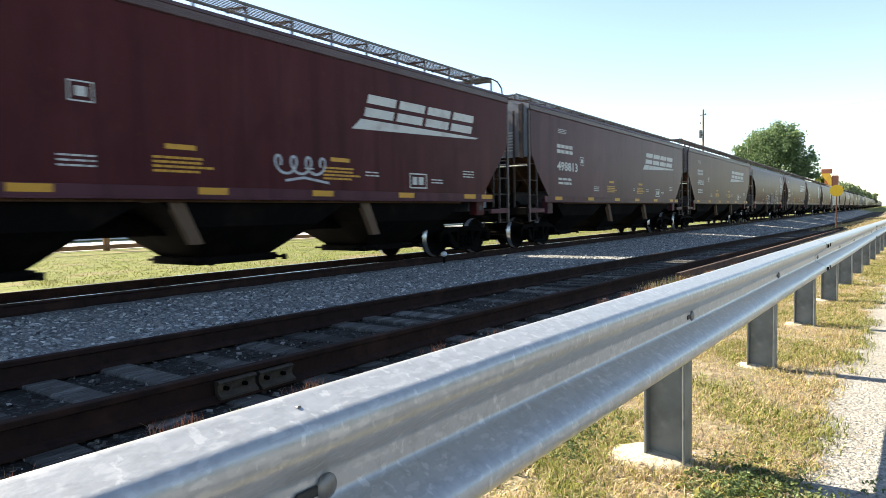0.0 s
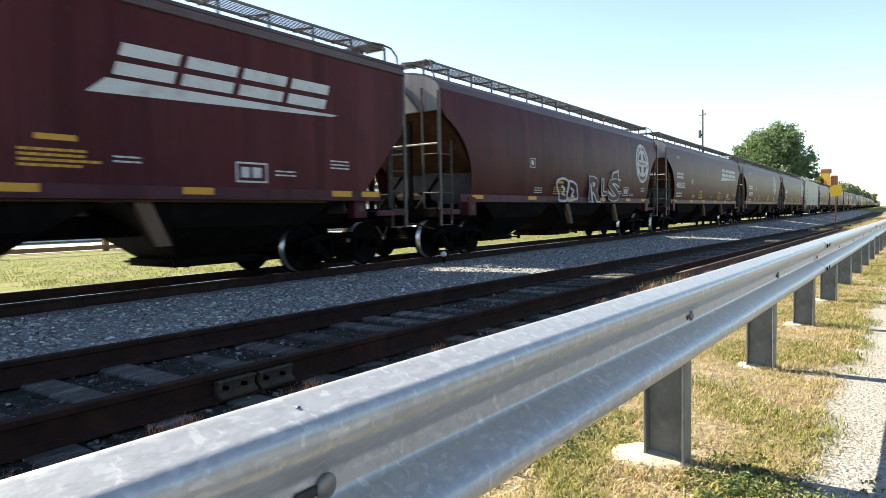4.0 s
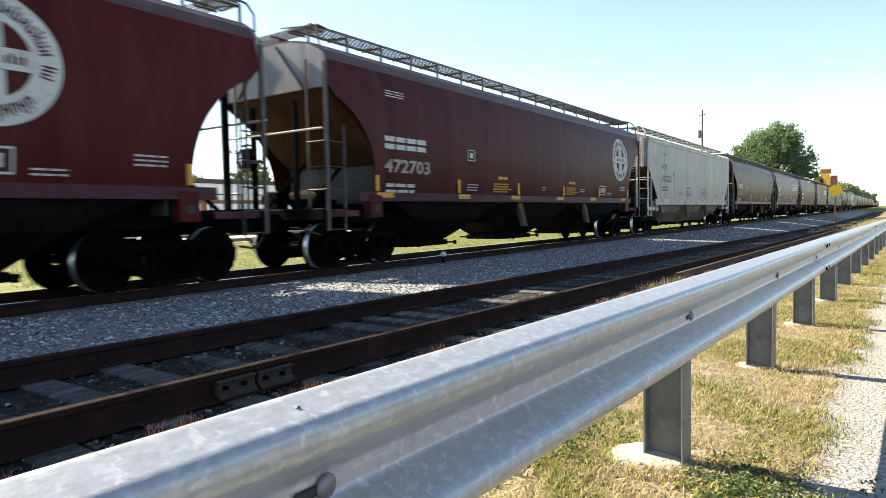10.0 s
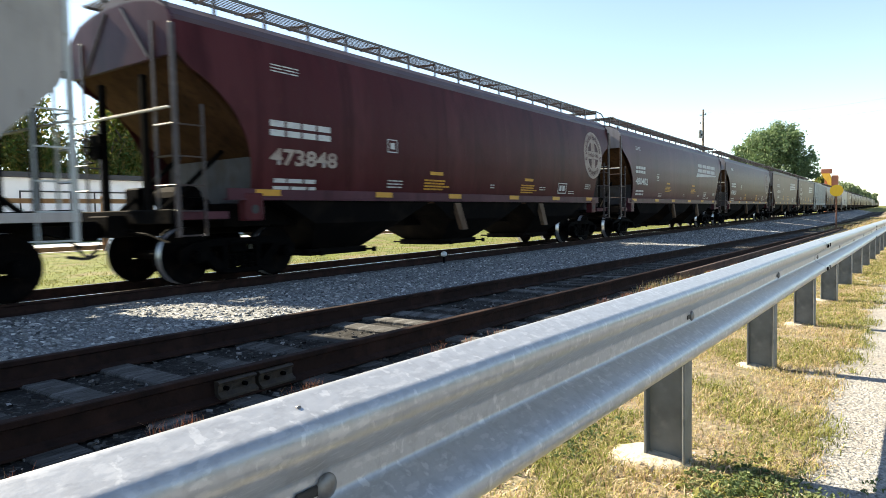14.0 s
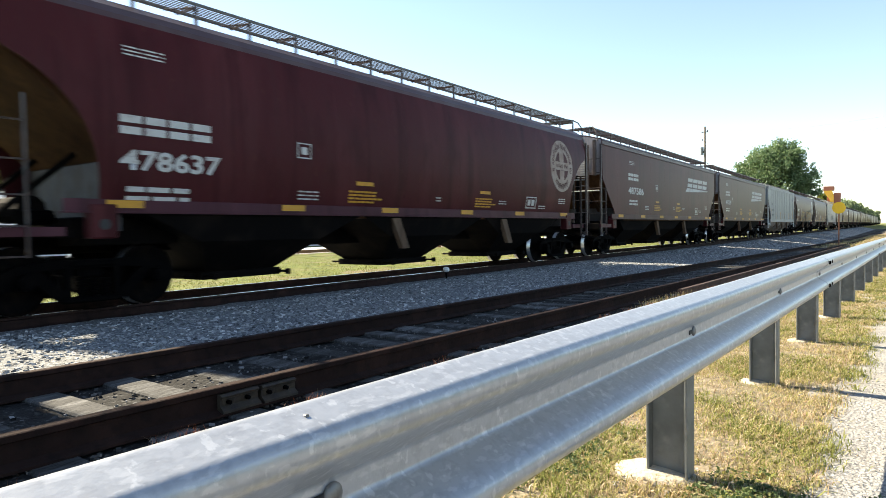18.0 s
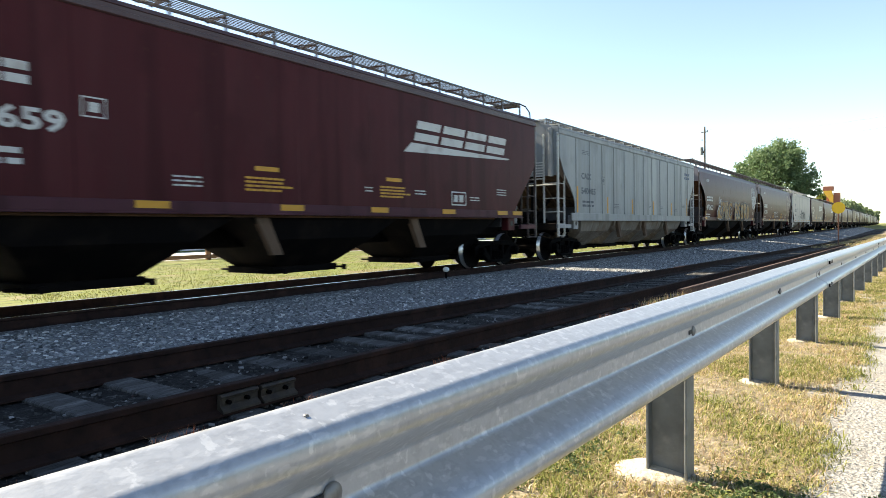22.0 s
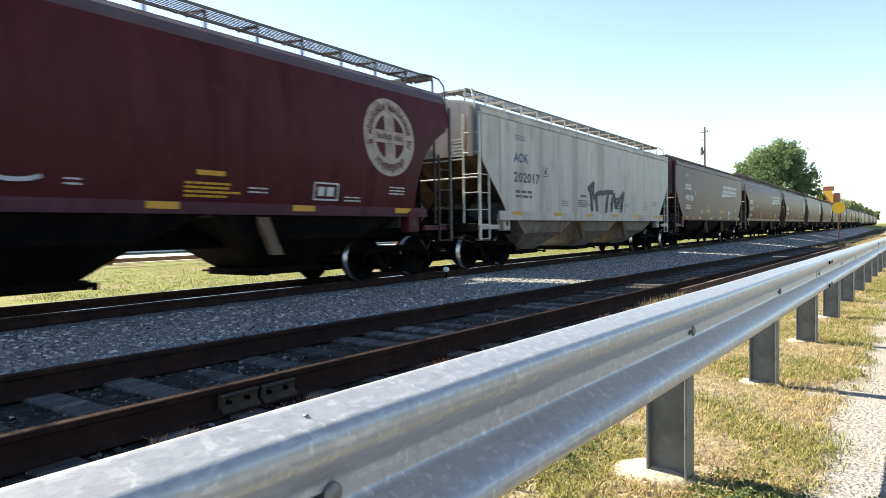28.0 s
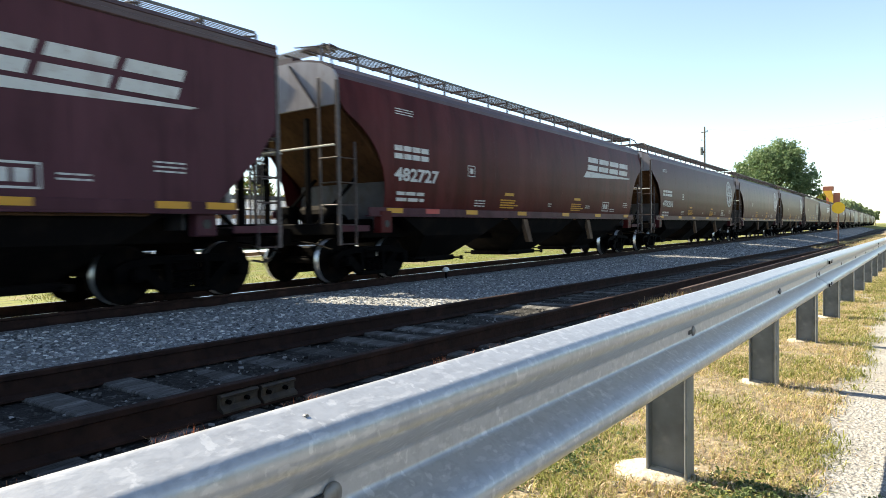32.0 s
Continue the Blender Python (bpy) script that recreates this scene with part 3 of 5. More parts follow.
def end_bm(kind, x, w):
    """Upper end panel under the arched end of the roof."""
    top = [(w, 4.0), (w - .1, 4.14), (1.1, 4.28), (.6, 4.38), (.25, 4.41)] if kind == "round" else [(w, 4.16), (1.0, 4.31), (.5, 4.39), (.25, 4.41)]
    zb = ENDS[kind][0]
    pts = [(-w, zb)] + [(-p, z) for p, z in top] + [(p, z) for p, z in top[::-1]] + [(w, zb)]
    return prism(pts, "x", x - .035, x + .03)


def slope_rib_bm(x, d, y, zb, fall, xs):
    """A shallow channel under the sloped end sheet."""
    p, q = (x + d * .12, zb + .03), (x + d * xs, zb + .05 - fall * xs)
    return prism([(p[0], p[1]), (q[0], q[1]), (q[0], q[1] - .10), (p[0], p[1] - .10)], "y", y - .045, y + .045)


def walk_bm(length):
    """Running board: long bearers with a lattice of thin bars between them."""
    bm = bmesh.new()
    for y in (-1.10, -.55):
        bm_box(bm, .12, y - .010, 4.635, length - .12, y + .010, 4.68)
    n = int(length / .085)
    for i in range(n + 1):
        x = .14 + (length - .28) * i / n
        bm_box(bm, x - .004, -1.09, 4.655, x + .004, -.56, 4.667)
    for k in range(7):
        y = -1.03 + .068 * k
        bm_box(bm, .14, y - .003, 4.656, length - .14, y + .003, 4.668)
    return bm


def bracket_bm():
    bm = bmesh.new()
    bm_box(bm, -.025, -1.10, 4.28, .025, -1.07, 4.64)
    bm_box(bm, -.02, -1.09, 4.605, .02, -.56, 4.638)
    bm_tube(bm, (-.25, -.62, 4.60), (0, -1.08, 4.62), .014, 5)
    return bm


def chute_bm(x0, x1, mid, half, wtop, wbot, zb):
    """One hopper bay: a pinched trough from the side sill down to its gate."""
    bm = bmesh.new()
    top = [bm.verts.new(p) for p in ((x0, -wtop, 1.36), (x1, -wtop, 1.36), (x1, wtop, 1.36), (x0, wtop, 1.36))]
    cut = [bm.verts.new(p) for p in ((mid - half - .55, -wtop * .9, .92), (mid + half + .55, -wtop * .9, .92), (mid + half + .55, wtop * .9, .92), (mid - half - .55, wtop * .9, .92))]
    bot = [bm.verts.new(p) for p in ((mid - half, -wbot, zb), (mid + half, -wbot, zb), (mid + half, wbot, zb), (mid - half, wbot, zb))]
    for a, b in ((top, cut), (cut, bot)):
        for i in range(4):
            j = (i + 1) % 4
            bm.faces.new((a[i], a[j], b[j], b[i]))
    bm.faces.new(top)
    bm.faces.new(bot[::-1])
    bmesh.ops.recalc_face_normals(bm, faces=bm.faces)
    return bm


def gate_bm(half, w):
    bm = box(-half - .12, -w - .06, -.13, half + .12, w + .06, 0, .015)
    for x in (-half - .05, half + .05):
        bm_tube(bm, (x, -w - .32, -.07), (x, w + .32, -.07), .022, 6)
        bm_box(bm, x - .05, -w - .36, -.12, x + .05, -w - .30, -.02, .008)
    bm_box(bm, -half - .3, -w * .8, -.10, half + .3, -w * .6, -.05)
    return bm


def wheelset_me():
    if "wheelset" in CACHE:
        return CACHE["wheelset"]
    bm = bmesh.new()
    prof = [(.10, -.04), (.14, -.03), (.30, -.015), (.39, -.05), (.452, -.065), (.457, .05), (.485, .058), (.485, .085), (.40, .075), (.30, .05), (.14, .085), (.10, .085)]
    n = 28
    for side in (-1, 1):
        rings = []
        for r, o in prof:
            rings.append([bm.verts.new((r * math.cos(6.2832 * k / n), side * (.755 - o), r * math.sin(6.2832 * k / n))) for k in range(n)])
        for j, (a, b) in enumerate(zip(rings, rings[1:])):
            for k in range(n):
                f = bm.faces.new((a[k], a[(k + 1) % n], b[(k + 1) % n], b[k]))
                f.material_index = 1 if j in (4,) else 0
                f.smooth = True
    bm_tube(bm, (0, -1.02, 0), (0, 1.02, 0), .075, 12)
    bmesh.ops.recalc_face_normals(bm, faces=bm.faces)
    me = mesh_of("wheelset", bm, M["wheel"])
    me.materials.append(M["tread"])
    CACHE["wheelset"] = me
    return me


def frame_bm():
    """Cast side frame of a truck: top chord, two raking arms, spring seat, columns and pedestals."""
    bm = prism([(-1.16, .56), (-.98, .655), (-.55, .72), (.55, .72), (.98, .655), (1.16, .56), (1.14, .34), (1.02, .34), (.97, .50), (.80, .575), (.5, .60),
                (-.5, .60), (-.80, .575), (-.97, .50), (-1.02, .34), (-1.14, .34)], "y", -.07, .07)
    for k in (-1, 1):
        q = prism([(k * .92, .585), (k * .70, .60), (k * .30, .235), (k * .34, .15), (k * .46, .17)], "y", -.06, .06)
        me = bpy.data.meshes.new("arm")
        q.to_mesh(me)
        q.free()
        bm.from_mesh(me)
        bpy.data.meshes.remove(me)
        bm_box(bm, k * .33 - .045, -.065, .19, k * .33 + .045, .065, .62, .01)
    bm_box(bm, -.42, -.10, .13, .42, .08, .21, .02)
    bm_box(bm, -.30, -.10, .62, .30, .05, .70, .02)
    return bm


def lathe(profile, n):
    bm = bmesh.new()
    rings = [[bm.verts.new((r * math.cos(6.2832 * k / n), r * math.sin(6.2832 * k / n), z)) for k in range(n)] for r, z in profile]
    for p, q in zip(rings, rings[1:]):
        for k in range(n):
            bm.faces.new((p[k], p[(k + 1) % n], q[(k + 1) % n], q[k]))
    bm.faces.new(rings[0][::-1])
    bm.faces.new(rings[-1])
    bmesh.ops.recalc_face_normals(bm, faces=bm.faces)
    return bm


def spring_bm():
    prof = []
    for k in range(7):
        z = .2 + .037 * k
        prof += [(.055, z), (.076, z + .009), (.076, z + .02), (.055, z + .03)]
    return lathe(prof, 10)


def cap_bm():
    bm = bmesh.new()
    bm_tube(bm, (0, .05, .457), (0, -.14, .457), .115, 12, .105)
    bm_tube(bm, (0, -.14, .457), (0, -.165, .457), .07, 8)
    return bm


def truck(car, x):
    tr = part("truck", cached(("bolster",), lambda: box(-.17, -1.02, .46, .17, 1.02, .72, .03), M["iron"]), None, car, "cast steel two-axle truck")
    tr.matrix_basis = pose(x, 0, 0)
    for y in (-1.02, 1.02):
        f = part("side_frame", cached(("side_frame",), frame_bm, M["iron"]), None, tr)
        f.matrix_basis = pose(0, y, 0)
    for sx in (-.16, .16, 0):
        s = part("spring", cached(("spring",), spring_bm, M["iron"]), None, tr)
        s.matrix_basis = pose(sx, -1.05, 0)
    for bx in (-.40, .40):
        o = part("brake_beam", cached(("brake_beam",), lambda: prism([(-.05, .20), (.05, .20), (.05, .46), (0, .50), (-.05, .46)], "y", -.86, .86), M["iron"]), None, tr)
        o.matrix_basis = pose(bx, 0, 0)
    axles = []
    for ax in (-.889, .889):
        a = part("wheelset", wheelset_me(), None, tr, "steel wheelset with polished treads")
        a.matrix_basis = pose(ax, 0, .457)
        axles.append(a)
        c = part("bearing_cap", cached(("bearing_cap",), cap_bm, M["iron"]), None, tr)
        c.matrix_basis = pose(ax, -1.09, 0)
    return axles


def text_me(body, height, width, fat=.03):
    """Letters as a thin mesh in the x-z plane, lower left corner at the origin, facing -y."""
    key = ("text", body, height, width, fat)
    if key in CACHE:
        return CACHE[key]
    cu = bpy.data.curves.new("text", "FONT")
    cu.body, cu.size, cu.extrude, cu.resolution_u, cu.offset = body, 1.0, 0.0, 2, fat
    ob = new("text", cu)
    me = bpy.data.meshes.new_from_object(ob.evaluated_get(bpy.context.evaluated_depsgraph_get()))
    bpy.data.objects.remove(ob)
    n = len(me.vertices)
    co = np.empty(n * 3)
    me.vertices.foreach_get("co", co)
    co = co.reshape(n, 3)
    lo, hi = co.min(0), co.max(0)
    out = np.zeros_like(co)
    out[:, 0] = (co[:, 0] - lo[0]) / (hi[0] - lo[0]) * width
    out[:, 2] = (co[:, 1] - lo[1]) / (hi[1] - lo[1]) * height
    me.vertices.foreach_set("co", out.ravel())
    me.name = "number"
    CACHE[key] = me
    return me


def flat_bm(polys):
    """Flat faces in the x-z plane from lists of (x, z)."""
    bm = bmesh.new()
    for pts in polys:
        bm.faces.new([bm.verts.new((x, 0, z)) for x, z in pts])
    return bm


def rect(x0, z0, x1, z1, skew=0.0):
    return [(x0, z0), (x1, z0), (x1 + skew * (z1 - z0), z1), (x0 + skew * (z1 - z0), z1)]


def blocks_bm(n, width, height, skew=0.0, gap=.16):
    """A row of plain blocks, standing where a mark is painted."""
    polys = []
    p, h = width / n, height
    for i in range(n):
        x0, x1 = i * p, (i + 1 - gap) * p
        for xa, xb, z0, z1 in ((x0, x1, 0, h * .40), (x0, x1, h * .60, h)):
            polys.append([(xa + skew * z0, z0), (xb + skew * z0, z0), (xb + skew * z1, z1), (xa + skew * z1, z1)])
    return flat_bm(polys)


def swoosh_bm(width, height):
    bm = blocks_bm(4, width * .90, height * .62, .35, .12)
    bmesh.ops.translate(bm, vec=(width * .02, 0, height * .38), verts=bm.verts)
    pts = [(-.06 * width, 0), (width * .94, height * .22), (width * .97, height * .28), (0.0, height * .30)]
    bm.faces.new([bm.verts.new((x, 0, z)) for x, z in pts])
    return bm


def emblem_bm(r):
    """A round badge: broad pale ring, a cross and a band."""
    polys = []
    ri = .58 * r

    def arc(a, b, r0, r1):
        k = max(1, int((b - a) / .09))
        for i in range(k):
            p, q = a + (b - a) * i / k, a + (b - a) * (i + 1) / k
            polys.append([(r0 * math.cos(p), r0 * math.sin(p)), (r1 * math.cos(p), r1 * math.sin(p)), (r1 * math.cos(q), r1 * math.sin(q)), (r0 * math.cos(q), r0 * math.sin(q))])
    arc(0, 6.2832, ri, r)
    c = .17 * r
    for k in range(4):
        h = (ri - c) / 4
        polys += [rect(-c * 1.15, -ri + h * k, c * 1.15, -ri + h * (k + 1)), rect(-c * 1.15, c + h * k, c * 1.15, c + h * (k + 1))]
    polys.append(rect(-ri, -c * .95, ri, c * .95))
    return flat_bm(polys)


def ring_bars_bm(r):
    """The badge's small lettering as plain bars round its ring."""
    polys = []
    n = 40
    for i in range(n):
        a = 6.2832 * (i + .5) / n
        if i in (22, 23, 24, 35, 36, 37, 0, 20) or i == 10:
            continue
        ca, sa = math.cos(a), math.sin(a)
        for w0, w1, p0, p1 in ((-.048, -.018, .69, .88), (.014, .044, .69, .84 if i % 3 else .93), (-.018, .014, .75 if i % 2 else .69, .79 if i % 2 else .73)):
            w0, w1, p0, p1 = w0 * r, w1 * r, p0 * r, p1 * r
            polys.append([(p0 * ca - w0 * sa, p0 * sa + w0 * ca), (p0 * ca - w1 * sa, p0 * sa + w1 * ca), (p1 * ca - w1 * sa, p1 * sa + w1 * ca), (p1 * ca - w0 * sa, p1 * sa + w0 * ca)])
    for i in range(12):
        x = (-.50 + .085 * i) * r
        if i != 7:
            polys.append(rect(x, -.07 * r, x + .05 * r, (.05 if i % 3 else .09) * r))
    return flat_bm(polys)


def bars_bm(rows_, width, height, seed, line=.55):
    """Lines of small print as plain bars."""
    rng = random.Random(seed)
    polys = []
    p = height / rows_
    for i in range(rows_):
        z = height - (i + 1) * p
        x = 0.0
        while x < width:
            w = min(width - x, rng.uniform(.25, .5) * width)
            polys.append(rect(x, z, x + w * .86, z + p * line))
            x += w
    return flat_bm(polys)


def warning_bm(width, height):
    """Five lines of yellow print that widen downwards."""
    polys = []
    polys.append(rect(width * .22, height * .80, width * .78, height * .98))
    for i, f in enumerate((.80, .88, 1.0, .84)):
        z = height * .62 * (1 - (i + 1) / 4)
        x = 0.0
        rng = random.Random(i)
        while x < width * f:
            w = rng.uniform(.10, .2) * width
            polys.append(rect(x, z, x + w * .88, z + height * .085))
            x += w
    return flat_bm(polys)


def put_mark(name, me, side, kind, x, z, label=""):
    """Lays a flat mark on the side sheet; on a curved side it follows the curve."""
    K = KINDS[kind]["wide"]
    if kind == "round":
        key = ("laid", me.name, round(z, 3))
        if key not in CACHE:
            m2 = me.copy()
            for v in m2.vertices:
                v.co.y -= interp(z + v.co.z, ZS, K) + .006
            CACHE[key] = m2
        o = part(name, CACHE[key], None, side, label)
        o.matrix_basis = pose(x, 0, z)
    else:
        o = part(name, me, None, side, label)
        o.matrix_basis = pose(x, -K[0] - .004, z)
    return o


def hopper_car(s, kind, body, colour, spec):
    """One covered hopper: kind of body, its length, its paint, and what is painted on it."""
    near = spec.get("near", True)
    car = thing("hopper_car", spec["label"], "freight car", pose(s, 10.105, -.119), "cars of the train")
    L = body
    P = M[colour]
    bar = M["bar_grey"] if colour in ("pale_grey", "blue_grey") else M["bar_brown"]
    tag = (kind, L)
    side = part("side_sheet", cached(("side_sheet", tag, colour), lambda: side_bm(kind, L), P, False), None, car)
    part("side_sheet", cached(("far_side", tag, colour), lambda: mirror_y(side_bm(kind, L)), P), None, car)
    slope = M["dusty" if colour in ("pale_grey", "blue_grey") else "slope_dark"]
    part("bin", cached(("bin", tag, slope.name), lambda: core_bm(kind, L), slope), None, car, "dusty sloped bin sheets")
    part("roof", cached(("roof", tag, colour), lambda: roof_bm(kind, L), M["roof"] if "brown" in colour else P), None, car)
    endm = M[spec.get("end", "end_lit_grey")]
    we = KINDS[kind]["wide"][-2] - .02
    for k, x in enumerate((.09, L - .09)):
        part("end_panel", cached(("end_panel", tag, endm.name, k), lambda: end_bm(kind, x, we), endm), None, car, "weathered upper end panel")
    post = M["bar_brown"] if "brown" in colour else P
    for k, (x, d) in enumerate(((.05, 1), (L - .05, -1))):
        if not near:
            break
        if kind == "round":
            for y in (-.95, .95):
                part("end_brace", cached(("end_brace", k, L, y), lambda: tube((x, y, ENDS[kind][0] + .02), (x, y * .25, 4.34), .03, 5), post), None, car)
        else:
            for y in (-1.38, 1.26):
                part("corner_stiffener", cached(("corner_stiffener", tag, k, y, colour), lambda: box(min(x, x - d * .10), y, ENDS[kind][0] - .04, max(x, x - d * .10), y + .12, 4.17, .012), post), None, car)
        if kind in ("steep", "ribbed"):
            col = M["blue_grey" if kind == "ribbed" else "end_lit_steel"]
            part("end_column", cached(("end_column", tag, k, col.name), lambda: box(min(x - d * .12, x + d * .02), -.08, 1.15, max(x - d * .12, x + d * .02), .10, 4.36, .02), col), None, car, "broad pale steel end column")
        zb, fall, _ = ENDS[kind]
        xs = 1.72
        zt = zb + .03 - fall * (xs - .14)
        part("bulkhead", cached(("bulkhead", tag, k), lambda: box(min(x + d * (xs - .05), x + d * (xs - .01)), -1.36, 1.10, max(x + d * (xs - .05), x + d * (xs - .01)), 1.36, max(1.5, zt - .01), .01), M["bulkhead"]), None, car, "dull grey steel bulkhead under the sloped sheet")
        for y in (-.78, 0.0, .78) if kind != "round" else ():
            part("slope_stiffener", cached(("slope_stiffener", tag, k, y), lambda: slope_rib_bm(x, d, y, zb, fall, xs), slope), None, car)
        if k == 0 and kind != "round":
            for q in range(7):
                o = part("end_print", cached(("end_print", q % 3), lambda: box(0, -.5, 0, .004, -.5 + (.42, .30, .36)[q % 3], .035), M["white_mark"]), None, car)
                o.matrix_basis = pose(.046, -.55, (3.35 if kind != "ribbed" else 3.1) - .085 * q)
    # roof walk
    if spec.get("walk", True):
        for k in (0, 1):
            w = part("running_board", cached(("running_board", L, k), (lambda: walk_bm(L)) if k == 0 else (lambda: mirror_y(walk_bm(L))), M["grating"]), None, car, "steel grating running board")
            if spec.get("walk") == "low":
                w.matrix_basis = pose(0, 0, -.17)
            if k == 0 and near:
                n = round(L / 1.05)
                for i in range(n + 1):
                    b = part("bracket", cached(("bracket", bar.name), bracket_bm, bar), None, w)
                    b.matrix_basis = pose(.1 + (L - .2) * i / n, 0, 0)
        reach = spec.get("walk") == "low"
        for k, x in enumerate((-.34, L - .11) if reach else (.12, L - .57)):
            o = part("crossover", cached(("crossover", L, k, reach), lambda: crossover_bm(x), M["grating"]), None, car)
            if reach:
                o.matrix_basis = pose(0, .15, -.22)
    if spec.get("hoop", True):
        for k, (x, d) in enumerate(((0.05, -1), (L - .05, 1))):
            part("grab_hoop", cached(("grab_hoop", L, k, bar.name), lambda: path_tube([(x - d * .02, -1.42, 4.12), (x + d * .0, -1.38, 4.42), (x - d * .06, -1.28, 4.60), (x - d * .2, -1.15, 4.68), (x - d * .5, -1.1, 4.67)], .02), bar), None, car)
    # side sills with reflective strips
    for k, y in enumerate((-1, 1)):
        # maroon cars: blue sky reflection is put into the sill as a purpler brown
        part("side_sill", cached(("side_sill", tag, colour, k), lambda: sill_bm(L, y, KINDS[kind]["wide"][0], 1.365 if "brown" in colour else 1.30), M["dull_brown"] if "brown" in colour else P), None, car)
    # hopper bays
    inner = L - 2 * 2.0
    bays = spec.get("bays", 3)
    pitch = inner / bays
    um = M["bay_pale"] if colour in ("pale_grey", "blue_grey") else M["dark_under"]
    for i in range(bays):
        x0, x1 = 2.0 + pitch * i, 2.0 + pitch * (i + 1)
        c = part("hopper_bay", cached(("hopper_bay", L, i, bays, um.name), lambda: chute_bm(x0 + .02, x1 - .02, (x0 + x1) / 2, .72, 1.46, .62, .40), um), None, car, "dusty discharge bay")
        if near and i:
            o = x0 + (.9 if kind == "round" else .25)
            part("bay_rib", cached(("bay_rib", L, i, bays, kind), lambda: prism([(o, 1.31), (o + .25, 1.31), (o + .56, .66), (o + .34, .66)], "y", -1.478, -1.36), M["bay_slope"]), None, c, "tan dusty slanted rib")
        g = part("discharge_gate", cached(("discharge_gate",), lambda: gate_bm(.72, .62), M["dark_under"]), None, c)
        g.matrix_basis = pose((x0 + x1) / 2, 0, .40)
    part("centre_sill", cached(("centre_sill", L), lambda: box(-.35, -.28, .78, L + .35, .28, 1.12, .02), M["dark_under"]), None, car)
    axles = []
    for e, (x0, d) in enumerate(((0, 1), (L, -1))):
        platform(car, x0, d, L, e, near)
        if near:
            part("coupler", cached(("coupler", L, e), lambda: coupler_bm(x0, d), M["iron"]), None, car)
            part("air_hose", cached(("air_hose", L, e), lambda: path_tube([(x0 - d * .4, -.3, .8), (x0 - d * .55, -.32, .6), (x0 - d * .7, -.25, .48), (x0 - d * .9, -.12, .52)], .022), M["rubber"]), None, car)
        if near:
            # solid disc on the pad: the shade inside the hole is its dark colour
            hole = part("pad_hole", cached(("pad_hole",), lambda: tube((0, -1.526, 1.19), (0, -1.45, 1.19), .075, 14), M["rubber"]), None, car, "dark disc standing for a round lifting hole")
            hole.matrix_basis = pose(x0 + d * 1.45, 0, 0)
        part("jacking_pad", cached(("jacking_pad", L, e, colour), lambda: box(x0 + d * 1.45 - .18, -1.52, 1.0, x0 + d * 1.45 + .18, -1.3, 1.46, .02), P), None, car)
        ladders(car, x0, d, bar, kind, near, L, e)
        axles += truck(car, x0 + d * 1.5)
    if near:
        part("brake_wheel", cached(("brake_wheel", L), lambda: brake_bm(), M["iron"]), None, car)
    markings(side, kind, L, colour, spec, car)
    if spec.get("tag"):
        graffiti(side, kind, spec["tag"])
    return car, axles


def crossover_bm(x):
    bm = bmesh.new()
    for i in range(5):
        bm_box(bm, x + .1 * i, -1.08, 4.63, x + .1 * i + .02, 1.08, 4.66)
    for y in (-1.0, -.5, 0, .5, 1.0):
        bm_box(bm, x, y - .012, 4.6, x + .45, y + .012, 4.64)
    return bm


def sill_bm(L, y, w, z0):
    bm = bmesh.new()
    a, b = sorted((y * (w - .02), y * (w + .028)))
    bm_box(bm, .95, a, z0, L - .95, b, 1.53, .008)
    a, b = sorted((y * (w - .10), y * (w + .05)))
    bm_box(bm, .95, a, z0 - .025, L - .95, b, z0 + .005, .004)
    # low stub to the end
    a, b = sorted((y * (w - .08), y * (w - .01)))
    for x0, x1 in ((0, .98), (L - .98, L)):
        bm_box(bm, x0, a, 1.04, x1, b, 1.16, .006)
    return bm


